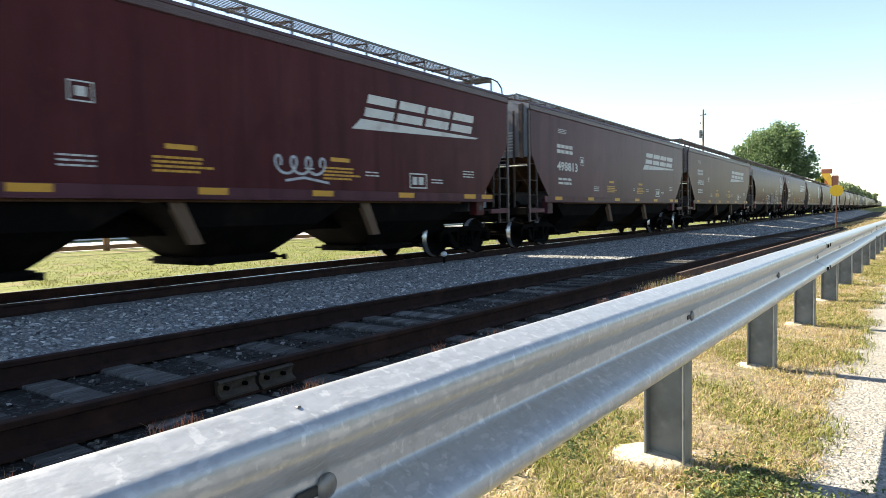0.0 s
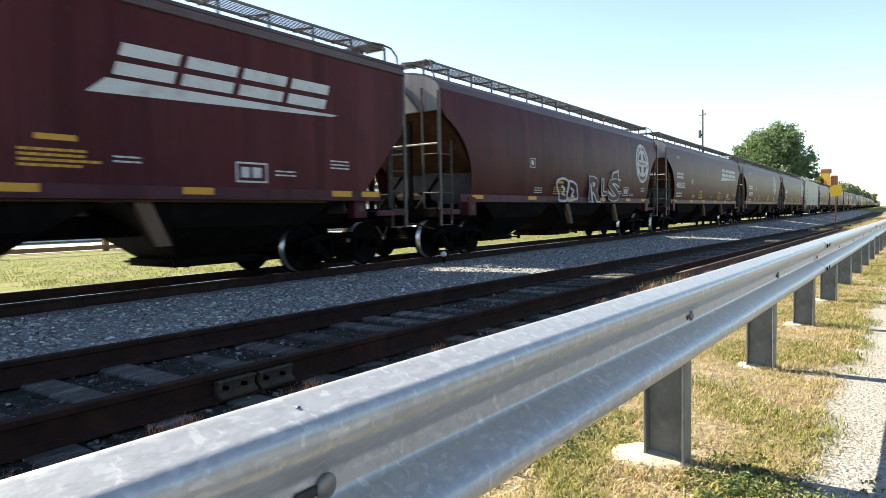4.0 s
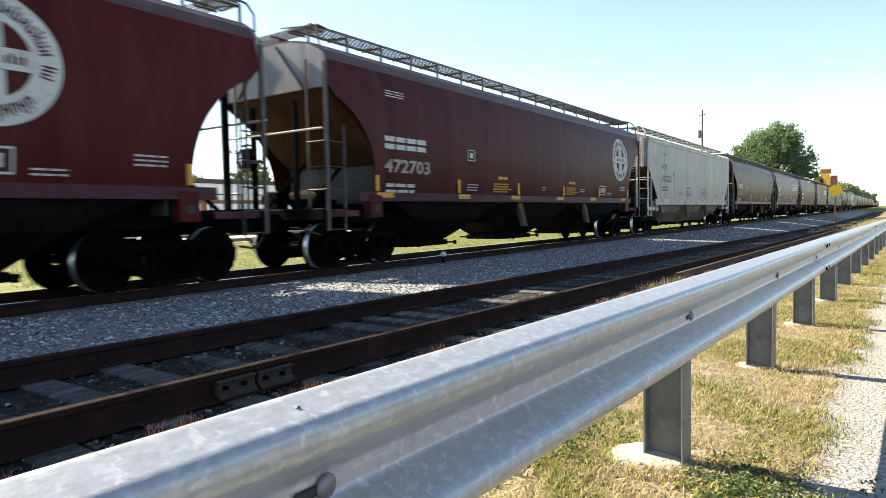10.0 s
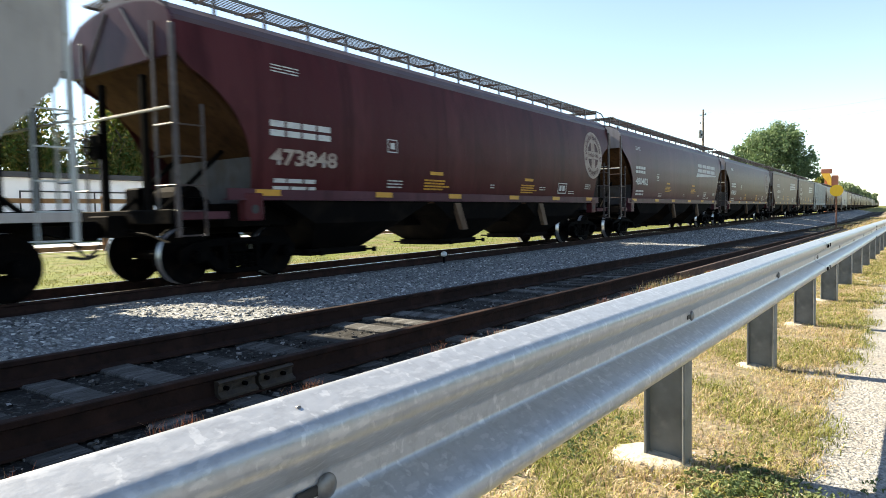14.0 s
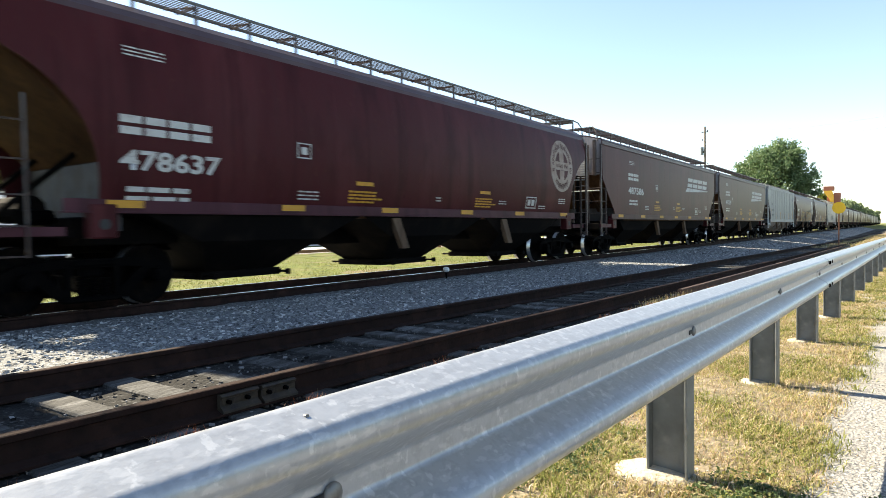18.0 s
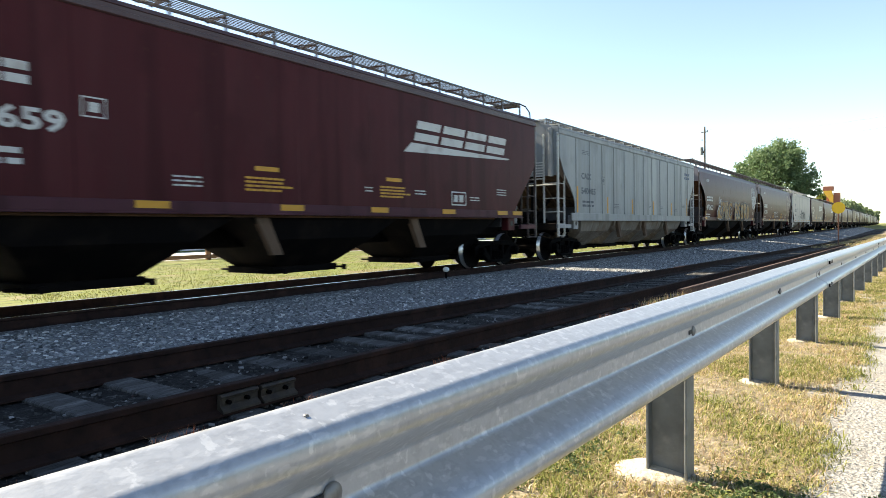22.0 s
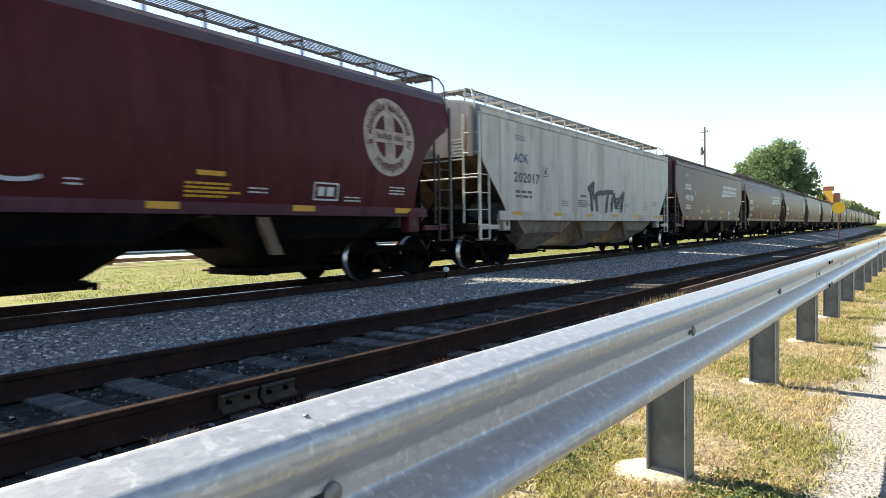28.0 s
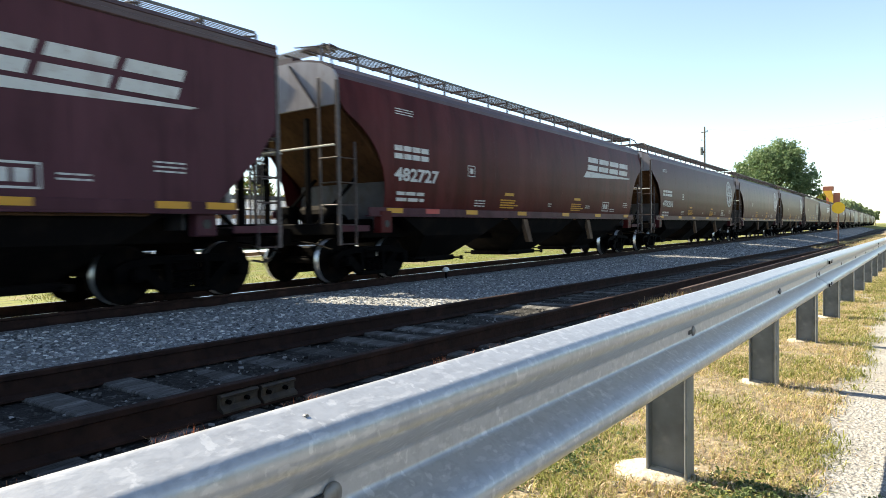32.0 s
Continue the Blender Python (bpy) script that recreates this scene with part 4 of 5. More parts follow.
def platform(car, x0, d, L, e, near):
    """End sill with its deck beams, deck slats and the gear that stands on it."""
    a, b = sorted((x0 - d * .06, x0 + d * .10))
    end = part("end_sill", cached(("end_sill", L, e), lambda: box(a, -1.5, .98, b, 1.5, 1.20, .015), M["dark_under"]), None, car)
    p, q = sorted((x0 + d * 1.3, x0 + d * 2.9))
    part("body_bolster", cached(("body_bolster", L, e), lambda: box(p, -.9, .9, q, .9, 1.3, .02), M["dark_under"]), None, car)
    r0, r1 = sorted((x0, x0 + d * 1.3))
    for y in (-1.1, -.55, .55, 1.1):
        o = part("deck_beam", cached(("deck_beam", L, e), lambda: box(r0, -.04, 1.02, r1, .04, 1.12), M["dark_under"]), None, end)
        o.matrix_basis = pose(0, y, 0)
    if not near:
        return
    for k in range(9):
        o = part("deck_slat", cached(("deck_slat",), lambda: box(-.015, -1.45, 1.12, .015, 1.45, 1.15), M["bar_brown"]), None, end)
        o.matrix_basis = pose(x0 + d * (.12 + .1 * k), 0, 0)
    for y in (-.62, .62):
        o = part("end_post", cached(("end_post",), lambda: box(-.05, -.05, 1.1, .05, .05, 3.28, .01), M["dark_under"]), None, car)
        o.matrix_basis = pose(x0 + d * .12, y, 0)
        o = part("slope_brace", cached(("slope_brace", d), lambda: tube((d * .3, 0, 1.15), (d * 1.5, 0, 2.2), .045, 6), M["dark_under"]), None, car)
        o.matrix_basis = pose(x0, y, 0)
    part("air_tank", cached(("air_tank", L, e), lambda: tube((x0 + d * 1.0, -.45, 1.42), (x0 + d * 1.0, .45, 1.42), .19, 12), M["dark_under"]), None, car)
    g0, g1 = sorted((x0 + d * .6, x0 + d * .9))
    part("valve_box", cached(("valve_box", L, e), lambda: box(g0, .5, 1.15, g1, .95, 1.6, .03), M["iron"]), None, car)
    part("brake_cylinder", cached(("brake_cylinder", L, e), lambda: tube((x0 + d * .75, -.7, 1.3), (x0 + d * 1.2, -.5, 1.3), .11, 10), M["iron"]), None, car)


def coupler_bm(x0, d):
    bm = bmesh.new()
    a, b = sorted((x0 + d * .2, x0 - d * .42))
    bm_box(bm, a, -.10, .80, b, .10, 1.0, .02)
    a, b = sorted((x0 - d * .40, x0 - d * .66))
    bm_box(bm, a, -.17, .74, b, .17, 1.04, .04)
    bm_tube(bm, (x0 - d * .05, -.9, .82), (x0 - d * .05, .1, .90), .018, 6)
    bm_tube(bm, (x0 - d * .05, -1.42, .70), (x0 - d * .05, -.9, .82), .018, 6)
    return bm


def brake_bm():
    bm = bmesh.new()
    n = 18
    c = Vector((-.12, .55, 2.25))
    pts = [c + Vector((0, .27 * math.cos(6.2832 * i / n), .27 * math.sin(6.2832 * i / n))) for i in range(n + 1)]
    for a, b in zip(pts, pts[1:]):
        bm_tube(bm, a, b, .016, 5)
    for i in range(0, n, 4):
        bm_tube(bm, c, pts[i], .012, 5)
    bm_box(bm, -.10, .38, 2.05, .02, .72, 2.45, .02)
    return bm


RUNGS = (.80, 1.17, 1.55, 1.98, 2.45)


def ladders(car, x0, d, bar, kind, near, L, e):
    y = -1.53
    xa, xb = x0 + d * .02, x0 + d * .50
    key = (L, e, bar.name)
    sl = part("side_ladder", cached(("side_ladder", key), lambda: box(min(xa, xa + d * .07), y - .03, .78, max(xa, xa + d * .07), y + .03, 4.02 if kind != "round" else 3.9, .006), bar), None, car, "steel corner post with ladder rungs")
    part("stile", cached(("stile", key), lambda: box(min(xb, xb + d * .02), y - .03, .78, max(xb, xb + d * .02), y + .03, 2.78, .004), bar), None, sl)
    for z in RUNGS:
        part("rung", cached(("rung", key, z), lambda: tube((xa, y, z), (xb, y, z), .013, 5), bar), None, sl)
    el = part("end_ladder", cached(("end_ladder", key), lambda: box(min(xa, xa + d * .03), y + .44, .98, max(xa, xa + d * .03), y + .50, 4.0, .005), bar), None, car, "steel end ladder")
    for z in RUNGS[1:] + ((3.0, 3.5) if kind == "angular" else ()):
        part("rung", cached(("end_rung", key, z), lambda: tube((xa, y, z), (xa, y + .47, z), .014, 5), bar), None, el)
    # pale on maroon cars too: sunlight on the bar is put into its colour
    part("handrail", cached(("handrail", key, kind), lambda: tube((xa - d * .05, y + .02, ENDS[kind][2]), (xa - d * .05, 1.5, ENDS[kind][2]), .02, 6), M["bar_grey"]), None, car)
    far = part("far_ladder", cached(("far_ladder", key), lambda: box(min(xa, xa + d * .07), 1.50, .78, max(xa, xa + d * .07), 1.56, 3.9, .006), bar), None, car)
    part("stile", cached(("far_stile", key), lambda: box(min(xb, xb + d * .02), 1.5, .78, max(xb, xb + d * .02), 1.56, 2.78, .004), bar), None, far)
    part("stile", cached(("far_inner", key), lambda: box(min(xa, xa + d * .03), 1.03, .98, max(xa, xa + d * .03), 1.09, 4.0, .004), bar), None, far)
    if near:
        for z in RUNGS:
            part("rung", cached(("far_rung", key, z), lambda: path_tube([(xa, 1.06, z), (xa, 1.53, z), (xb, 1.53, z)], .013, 5), bar), None, far)


def markings(side, kind, L, colour, spec, car):
    dark = colour in ("pale_grey", "blue_grey")
    W = M["dark_mark"] if dark else M["white_mark"]
    mx = spec.get("mark_x", 1.65)
    if kind == "round":
        zm, zn, hm = 2.56, 2.09, .28
    else:
        zm, zn, hm = 2.88, 2.33, .27
    low_set = str(spec.get("number", "")).startswith("47")
    if low_set:
        zm, zn, hm = 2.42, 1.93, .26
    hn, wn_ = .29, spec.get("num_w", 1.58)
    if kind == "ribbed":
        zm, zn, hm, hn, wn_ = 2.67, 2.17, .21, .22, 1.24
    if spec.get("number"):
        if "word" in spec:
            put_mark("owner_mark", cached_text(spec["word"], hm, .85, M["blue_mark"] if colour == "pale_grey" else W), side, kind, mx + .02, zm)
        else:
            put_mark("owner_mark", cached(("owner_mark", hm), lambda: blocks_bm(4, 1.45 if low_set else 1.22, hm, 0, .14), W), side, kind, mx, zm)["kind"] = "stuff"
        nw = M["faded_mark"] if spec.get("faded") else W
        put_mark("number", cached_text(spec["number"], hn, wn_, nw), side, kind, mx, zn)
        put_mark("small_print", cached(("small_print", 1, W.name), lambda: bars_bm(2, 1.0, .26, 3), W), side, kind, mx + .1, zn - .42)
        put_mark("small_print", cached(("small_print", 2, W.name), lambda: bars_bm(3, .62, .16, 5, .4), W), side, kind, mx + .1, 3.5)
    put_mark("plate_box", cached(("plate_box", W.name), lambda: flat_bm([rect(0, 0, .32, .02), rect(0, .25, .32, .27), rect(0, .02, .02, .25), rect(.30, .02, .32, .25), rect(.09, .07, .23, .20)]), W), side, kind, spec.get("plate_x", (4.78 if low_set else 4.45) if kind == "round" else max(3.56, mx + 1.78)), 2.34 if kind == "round" else 2.58)
    if spec.get("logo") == "swoosh":
        put_mark("railway_logo", cached(("railway_logo",), lambda: swoosh_bm(4.45, .72), W), side, kind, spec.get("logo_x", L - 5.9), 2.73, "white slanted block logo with a tapered bar")["kind"] = "stuff"
    if spec.get("logo") == "disc":
        put_mark("round_emblem", cached(("round_emblem", spec.get("pale", W.name)), lambda: emblem_bm(.80), M[spec.get("pale", W.name)]), side, kind, spec.get("disc_x", L - 2.3), 2.97, "round white emblem with a cross")
        o = put_mark("ring_lettering", cached(("ring_lettering", colour), lambda: ring_bars_bm(.80), M[colour]), side, kind, spec.get("disc_x", L - 2.3), 2.97)
        o.location.y -= .004
        tagged(o, kind="stuff")
    up = 0 if kind == "round" else .13
    second = 10.63 if kind == "round" else 9.4
    for x, w, z, n in ((4.83, .5, 1.62, 3), (8.95, .22, 1.70, 2), (L - 3.6, .45, 1.62, 2), (L - 2.3, .5, 1.8, 3), (second + 1.15, .4, 1.70, 2)):
        put_mark("small_print", cached(("print", n, w, W.name), lambda: bars_bm(n, w, .065 * n, n, .4), W), side, kind, x, z + up)
    if kind != "ribbed":
        for x in (6.1, second):
            put_mark("warning_print", cached(("warning_print", dark), lambda: warning_bm(.88, .42), W if dark else M["yellow_mark"]), side, kind, x + spec.get("warn", (0, 0))[0], 1.60 + up + spec.get("warn", (0, 0))[1], "stencilled warning lines")
    if not dark:
        put_mark("test_plate", cached(("test_plate", W.name), lambda: flat_bm([rect(0, 0, .62, .03), rect(0, .3, .62, .33), rect(0, .03, .03, .3), rect(.59, .03, .62, .3), rect(.1, .08, .26, .25), rect(.32, .08, .5, .25)]), W), side, kind, L - 4.4, 1.62)
    if spec.get("badge"):
        put_mark("maker_badge", cached(("maker_badge",), lambda: blocks_bm(3, .9, .3, .2, .2), M["blue_mark"]), side, kind, L - 1.9, 3.35)["kind"] = "stuff"
    # reflective strips on the sill or, on some cars, upright on the side
    w0 = KINDS[kind]["wide"][0] + .032
    if spec.get("upright"):
        for i in range(6):
            tall = .86 if i in (0, 5) else .58
            o = part("reflector", cached(("reflector", "up", tall), lambda: box(-.055, -.003, 0, .055, .003, tall), M["yellow_mark"]), None, side, "yellow reflective strip")
            o.matrix_basis = pose(1.45 + (L - 2.9) * i / 5, -interp(1.8, ZS, KINDS[kind]["wide"]) - .008, 1.55)
    if spec.get("first"):
        o = part("reflector", cached(("reflector", "up"), lambda: box(-.06, -.003, 0, .06, .003, .80), M["yellow_mark"]), None, side, "yellow reflective strip")
        o.matrix_basis = pose(1.50, -interp(1.8, ZS, KINDS[kind]["wide"]) - .008, 1.62)
    if not spec.get("upright") or spec.get("both"):
        stops = (1.75, 4.75, 7.37, 10.3, 13.0, L - 1.8) if kind == "round" else (1.9, 4.5, 7.05, 9.35, 11.8, L - 2.05, L - 1.24)
        for i, x in enumerate(stops + ((3.1,) if spec.get("red") else ())):
            red = x == 3.1
            o = part("reflector", cached(("reflector", bool(red)), lambda: box(-.26, -.003, 0, .26, .003, .105), M["red_mark" if red else "yellow_mark"]), None, side, "yellow reflective strip")
            o.matrix_basis = pose(x, -w0, 1.415)
    if kind == "ribbed":
        for i in range(13):
            o = part("rib", cached(("rib",), lambda: box(-.012, -.018, 1.46, .012, .004, 3.99), M[colour]), None, side)
            o.matrix_basis = pose(1.35 + (L - 2.7) * i / 12, -1.567, 0)
    elif colour == "pale_grey" or spec.get("near", True):
        n = 8
        for i in range(n):
            o = part("seam", cached(("seam", kind, colour), lambda: seam_bm(kind), M[colour]), None, side)
            o.matrix_basis = pose(1.6 + (L - 3.2) * i / (n - 1), 0, 0)


def ribbon_bm(lines, w):
    """Painted strokes: flat ribbons along polylines in the x-z plane."""
    polys = []
    for line in lines:
        for (xa, za), (xb, zb) in zip(line, line[1:]):
            n = math.hypot(xb - xa, zb - za) or 1
            ux, uz = (xb - xa) / n, (zb - za) / n
            ox, oz, ex, ez = -uz * w / 2, ux * w / 2, ux * w * .3, uz * w * .3
            polys.append([(xa - ex + ox, za - ez + oz), (xa - ex - ox, za - ez - oz), (xb + ex - ox, zb + ez - oz), (xb + ex + ox, zb + ez + oz)])
    bm = flat_bm(polys)
    for i, f in enumerate(bm.faces):
        for v in f.verts:
            v.co.y -= .0004 * (i % 5)
    return bm


def blob(cx, cz, w, h, seed, n=22, grow=0.0):
    """A lumpy rounded patch of paint."""
    out = []
    for i in range(n):
        a = 6.2832 * i / n
        r = 1 + .16 * math.sin(3 * a + seed) + .10 * math.sin(5 * a + 2 * seed)
        px = math.copysign(abs(math.cos(a)) ** .6, math.cos(a))
        pz = math.copysign(abs(math.sin(a)) ** .6, math.sin(a))
        out.append((cx + (w / 2 * r + grow) * px, cz + (h / 2 * (.5 + .5 * r) + grow) * pz))
    return out


def graffiti(side, kind, which):
    y = -interp(2.0, ZS, KINDS[kind]["wide"])

    def lay(name, bm, material, lift):
        o = tagged(part(name, bm, M[material], side, "sprayed graffiti paint"), kind="stuff")
        o.matrix_basis = pose(0, y - lift, 0, 1.5 if kind == "round" else 0)

    def words(body, x, z, w, h, layers):
        for material, fat, grow, lift in layers:
            me = text_me(body, h + 2 * grow, w + 2 * grow, fat)
            if not me.materials:
                me.materials.append(M[material])
            o = part("spray_letters", me, None, side, "sprayed graffiti letters")
            o.matrix_basis = pose(x - grow, y - lift, z - grow, 1.5 if kind == "round" else 0)
    if which == "gold":
        words("SPIRC", 4.85, 1.40, 3.15, 1.08, (("spray_white", .09, .055, .020), ("spray_black", .075, .04, .024), ("spray_gold", .02, 0, .028)))
        words("BS", 9.05, 1.38, 1.75, 1.12, (("spray_white", .09, .055, .020), ("spray_black", .075, .04, .024), ("spray_gold", .02, 0, .028)))
        spots = [(11.25 + .95 * i, 1.93 + .08 * math.sin(i * 1.7), .86, 1.10) for i in range(3)]
        for i, (x, z, w, h) in enumerate(spots):
            lay("spray_outline", flat_bm([blob(x, z, w, h, i, 22, .058)]), "spray_white", .020 + .0003 * i)
            lay("spray_shadow", flat_bm([blob(x, z, w, h, i, 22, .044)]), "spray_black", .024 + .0003 * i)
            lay("spray_fill", flat_bm([blob(x, z + .02, w * .86, h * .9, i)]), "spray_gold", .028 + .0003 * i)
            lay("spray_cut", ribbon_bm([[(x - .05 * w, z + .2 * h), (x + .1 * w, z + .05 * h), (x - .04 * w, z - .22 * h)]], .06), "spray_black", .034)
        lay("spray_arrow", ribbon_bm([[(4.75, 1.4), (4.1, 1.5), (3.9, 1.85), (4.35, 2.2), (4.7, 2.15)]], .10), "spray_white", .022)
        lay("spray_fill", flat_bm([[(4.05, 1.5), (4.65, 1.42), (4.6, 2.1), (4.3, 2.1), (4.0, 1.82)]]), "spray_gold", .026)
        lay("spray_flame", ribbon_bm([[(4.3, 2.35), (4.2, 2.65)], [(4.38, 2.35), (4.36, 2.72)], [(4.46, 2.35), (4.52, 2.72)], [(4.55, 2.35), (4.66, 2.6)], [(8.35, 2.45), (8.5, 2.2), (8.6, 2.45), (8.75, 2.2), (8.9, 2.5)]], .05), "spray_white", .02)
    elif which == "white":
        lines = []
        for i, (x, z, w, h) in enumerate(((6.6, 1.75, .8, .7), (7.3, 1.7, .8, .6))):
            p = blob(x, z, w, h, i * 2.3)
            lines.append(p + [p[0]])
            lines.append([(x - .1, z + .1), (x + .12, z + .02), (x - .06, z - .14), (x + .14, z - .18)])
        for k, line in enumerate(lines):
            lay("spray_line", ribbon_bm([line], .075), "spray_white", .02 + .0005 * k)
        words("R", 8.82, 1.40, 1.05, .82, (("spray_white", .07, .05, .020), ("brown", .03, 0, .024)))
        words("L", 9.95, 1.62, .52, .55, (("spray_white", .08, .04, .026), ("brown", .02, 0, .030)))
        words("S", 10.62, 1.42, 1.15, .80, (("spray_white", .07, .045, .020), ("brown", .02, 0, .024)))
        lay("spray_line", ribbon_bm([[(10.85, 2.28), (10.95, 2.45), (11.25, 2.48), (11.45, 2.56), (11.5, 2.2), (11.75, 2.2)], [(8.8, 2.0), (8.95, 1.4), (9.1, 1.36)], [(8.86, 1.9), (9.02, 1.4)], [(9.8, 1.75), (10.05, 1.4)]], .07), "spray_white", .031)
    elif which == "scrawl":
        lines = [[(6.25 + 1.1 * t + .28 * math.cos(t * 9), 1.85 + .2 * math.sin(t * 9) + .04 * t) for t in np.linspace(0, 2.0, 60)],
                 [(6.8, 1.52), (7.25, 1.8), (7.3, 2.3), (7.4, 1.95), (7.9, 2.15)], [(6.3, 2.05), (6.7, 2.12), (7.2, 2.0)]]
        for k, line in enumerate(lines):
            lay("spray_line", ribbon_bm([line], .055), "spray_white", .02 + .0005 * k)
    elif which == "small":
        lines = [[(8.25 + .6 * t + .14 * math.cos(t * 11), 1.95 + .15 * math.sin(t * 11)) for t in np.linspace(0, 2.0, 56)], [(8.5, 1.68), (8.9, 1.74), (9.5, 1.66)]]
        for k, line in enumerate(lines):
            lay("spray_line", ribbon_bm([line], .045), "spray_white", .02 + .0005 * k)
    elif which == "black":
        lines = [[(6.98, 2.36), (7.2, 2.46), (7.40, 2.58)], [(7.14, 2.42), (7.20, 2.1), (7.27, 1.66)], [(7.40, 2.56), (7.34, 2.2)], [(8.08, 2.28), (7.66, 2.20), (7.45, 2.08)], [(7.62, 2.18), (7.68, 1.95), (7.72, 1.66)],
                 [(8.14, 2.24), (8.6, 2.31), (9.22, 2.33)], [(8.78, 2.30), (8.66, 1.95), (8.56, 1.62)], [(9.08, 1.65), (9.22, 2.0), (9.34, 2.24), (9.6, 1.82), (10.0, 2.1), (10.38, 2.33), (10.25, 2.0), (10.13, 1.65)]]
        for k, line in enumerate(lines):
            lay("spray_line", ribbon_bm([line], .17), "spray_black", .02 + .0005 * k)


def seam_bm(kind):
    bm = bmesh.new()
    zs = np.linspace(1.47, 3.95, 9)
    pts = [(interp(z, ZS, KINDS[kind]["wide"]), z) for z in zs]
    for (wa, za), (wb, zb) in zip(pts, pts[1:]):
        v = [bm.verts.new(p) for p in ((-.015, -wa - .001, za), (0, -wa - .003, za), (0, -wb - .003, zb), (-.015, -wb - .001, zb), (.015, -wa - .001, za), (.015, -wb - .001, zb))]
        bm.faces.new((v[0], v[1], v[2], v[3]))
        bm.faces.new((v[1], v[4], v[5], v[2]))
    return bm


def cached_text(body, h, w, material):
    me = text_me(body, h, w)
    if not me.materials:
        me.materials.append(material)
    elif me.materials[0] != material:
        me.materials[0] = material
    return me


# leading corner post at t = 0, kind, body length, paint, and the painted marks of every car in order
BROWN = "maroon covered hopper freight car with white railway lettering"
CARS = [
    (-1.05, "angular", 16.35, "brown", dict(label="maroon covered hopper car with a white graffiti tag", number="497713", plate_x=5.0, logo="swoosh", tag="small")),
    (16.45, "steep", 16.3, "dull_brown", dict(label="faded purple-brown covered hopper car with straight sloped ends", number="498813", mark_x=1.86, logo="swoosh", end="end_lit_steel", hoop=False, walk="low")),
    (33.8, "angular", 16.9, "brown", dict(label=BROWN, logo_x=10.5, num_w=1.42, plate_x=4.2, number="498060", mark_x=1.9, logo="swoosh", end="end_lit_grey")),
    (51.9, "round", 16.7, "brown", dict(label="maroon covered hopper car with a round emblem and white graffiti", logo="disc", disc_x=14.5, tag="white")),
    (69.92, "round", 17.45, "red_brown", dict(label=BROWN, number="483563", logo="swoosh")),
    (88.43, "round", 18.3, "red_brown", dict(label="maroon covered hopper car with a round emblem and upright yellow strips", number="479927", mark_x=2.15, plate_x=5.1, disc_x=14.3, logo="disc", upright=True)),
    (108.07, "round", 17.9, "brown", dict(label="dark maroon covered hopper car with a round emblem", number="472703", disc_x=15.5, logo="disc", upright=True, both=True, faded=True)),
    (127.08, "angular", 16.43, "pale_grey", dict(label="pale grey covered hopper car with dark numbers", number="202252", mark_x=1.92, word="AOK")),
    (144.85, "round", 17.45, "brown", dict(label="dark maroon covered hopper car with a faded round emblem", number="473848", mark_x=1.75, end="dull_brown", disc_x=15.8, logo="disc", pale="faded_mark", faded=True)),
    (163.5, "round", 17.45, "dull_brown", dict(label=BROWN, number="480402", logo="swoosh", warn=(-.3, .27))),
    (182.18, "round", 17.7, "brown", dict(label="maroon covered hopper car with a cream round emblem", number="478637", disc_x=15.6, logo="disc", pale="faded_mark", faded=False)),
    (201.1, "angular", 17.3, "brown", dict(label=BROWN, number="487586", num_w=1.85, mark_x=2.82, plate_x=6.3, logo="swoosh")),
    (219.62, "angular", 16.35, "brown", dict(label=BROWN, number="497659", mark_x=1.8, logo="swoosh", end="end_lit_steel")),
    (237.42, "ribbed", 16.37, "blue_grey", dict(label="blue-grey covered hopper car with ribbed sides", number="540085", mark_x=1.77, word="CAIX", upright=True, badge=True, bays=4, walk="low", hoop=False, end="blue_grey")),
    (254.92, "round", 17.7, "brown", dict(label="maroon covered hopper car with gold graffiti and a round emblem", number="472422", mark_x=1.55, disc_x=15.7, logo="disc", tag="gold", first=True)),
    (273.8, "round", 17.6, "brown", dict(label="maroon covered hopper car with a round emblem and a white scrawl", number="472786", disc_x=15.3, logo="disc", pale="faded_mark", tag="scrawl")),
    (292.6, "angular", 16.35, "pale_grey", dict(label="pale grey covered hopper car with a black spray tag", number="202017", mark_x=1.76, word="AOK", tag="black")),
    (310.15, "steep", 15.95, "dull_brown", dict(label=BROWN, number="498768", mark_x=1.68, logo="swoosh", end="dull_brown", hoop=False, red=True, walk="low")),
    (327.44, "round", 17.7, "red_brown", dict(label=BROWN, number="482727", logo="swoosh", red=True)),
    (346.3, "round", 17.9, "brown", dict(label="maroon covered hopper car with a round emblem", number="478201", logo="disc")),
    (365.4, "round", 17.6, "dull_brown", dict(label=BROWN, logo="disc")),
    (384.2, "round", 17.6, "brown", dict(label=BROWN, logo="disc")),
]
rngc = random.Random(11)
s = 403.0
while s < 700:
    c = rngc.choice(("brown", "brown", "dull_brown", "red_brown", "pale_grey", "brown", "blue_grey"))
    k = "round" if c in ("brown", "red_brown") and rngc.random() < .7 else "angular"
    CARS.append((s, k, 17.6 if k == "round" else 16.35, c, dict(label="covered hopper freight car far down the train", logo=rngc.choice(("swoosh", "disc")) if "brown" in c else None, near=False)))
    s += 18.75 if k == "round" else 17.6
# ---------------------------------------------------------------- things round the tracks


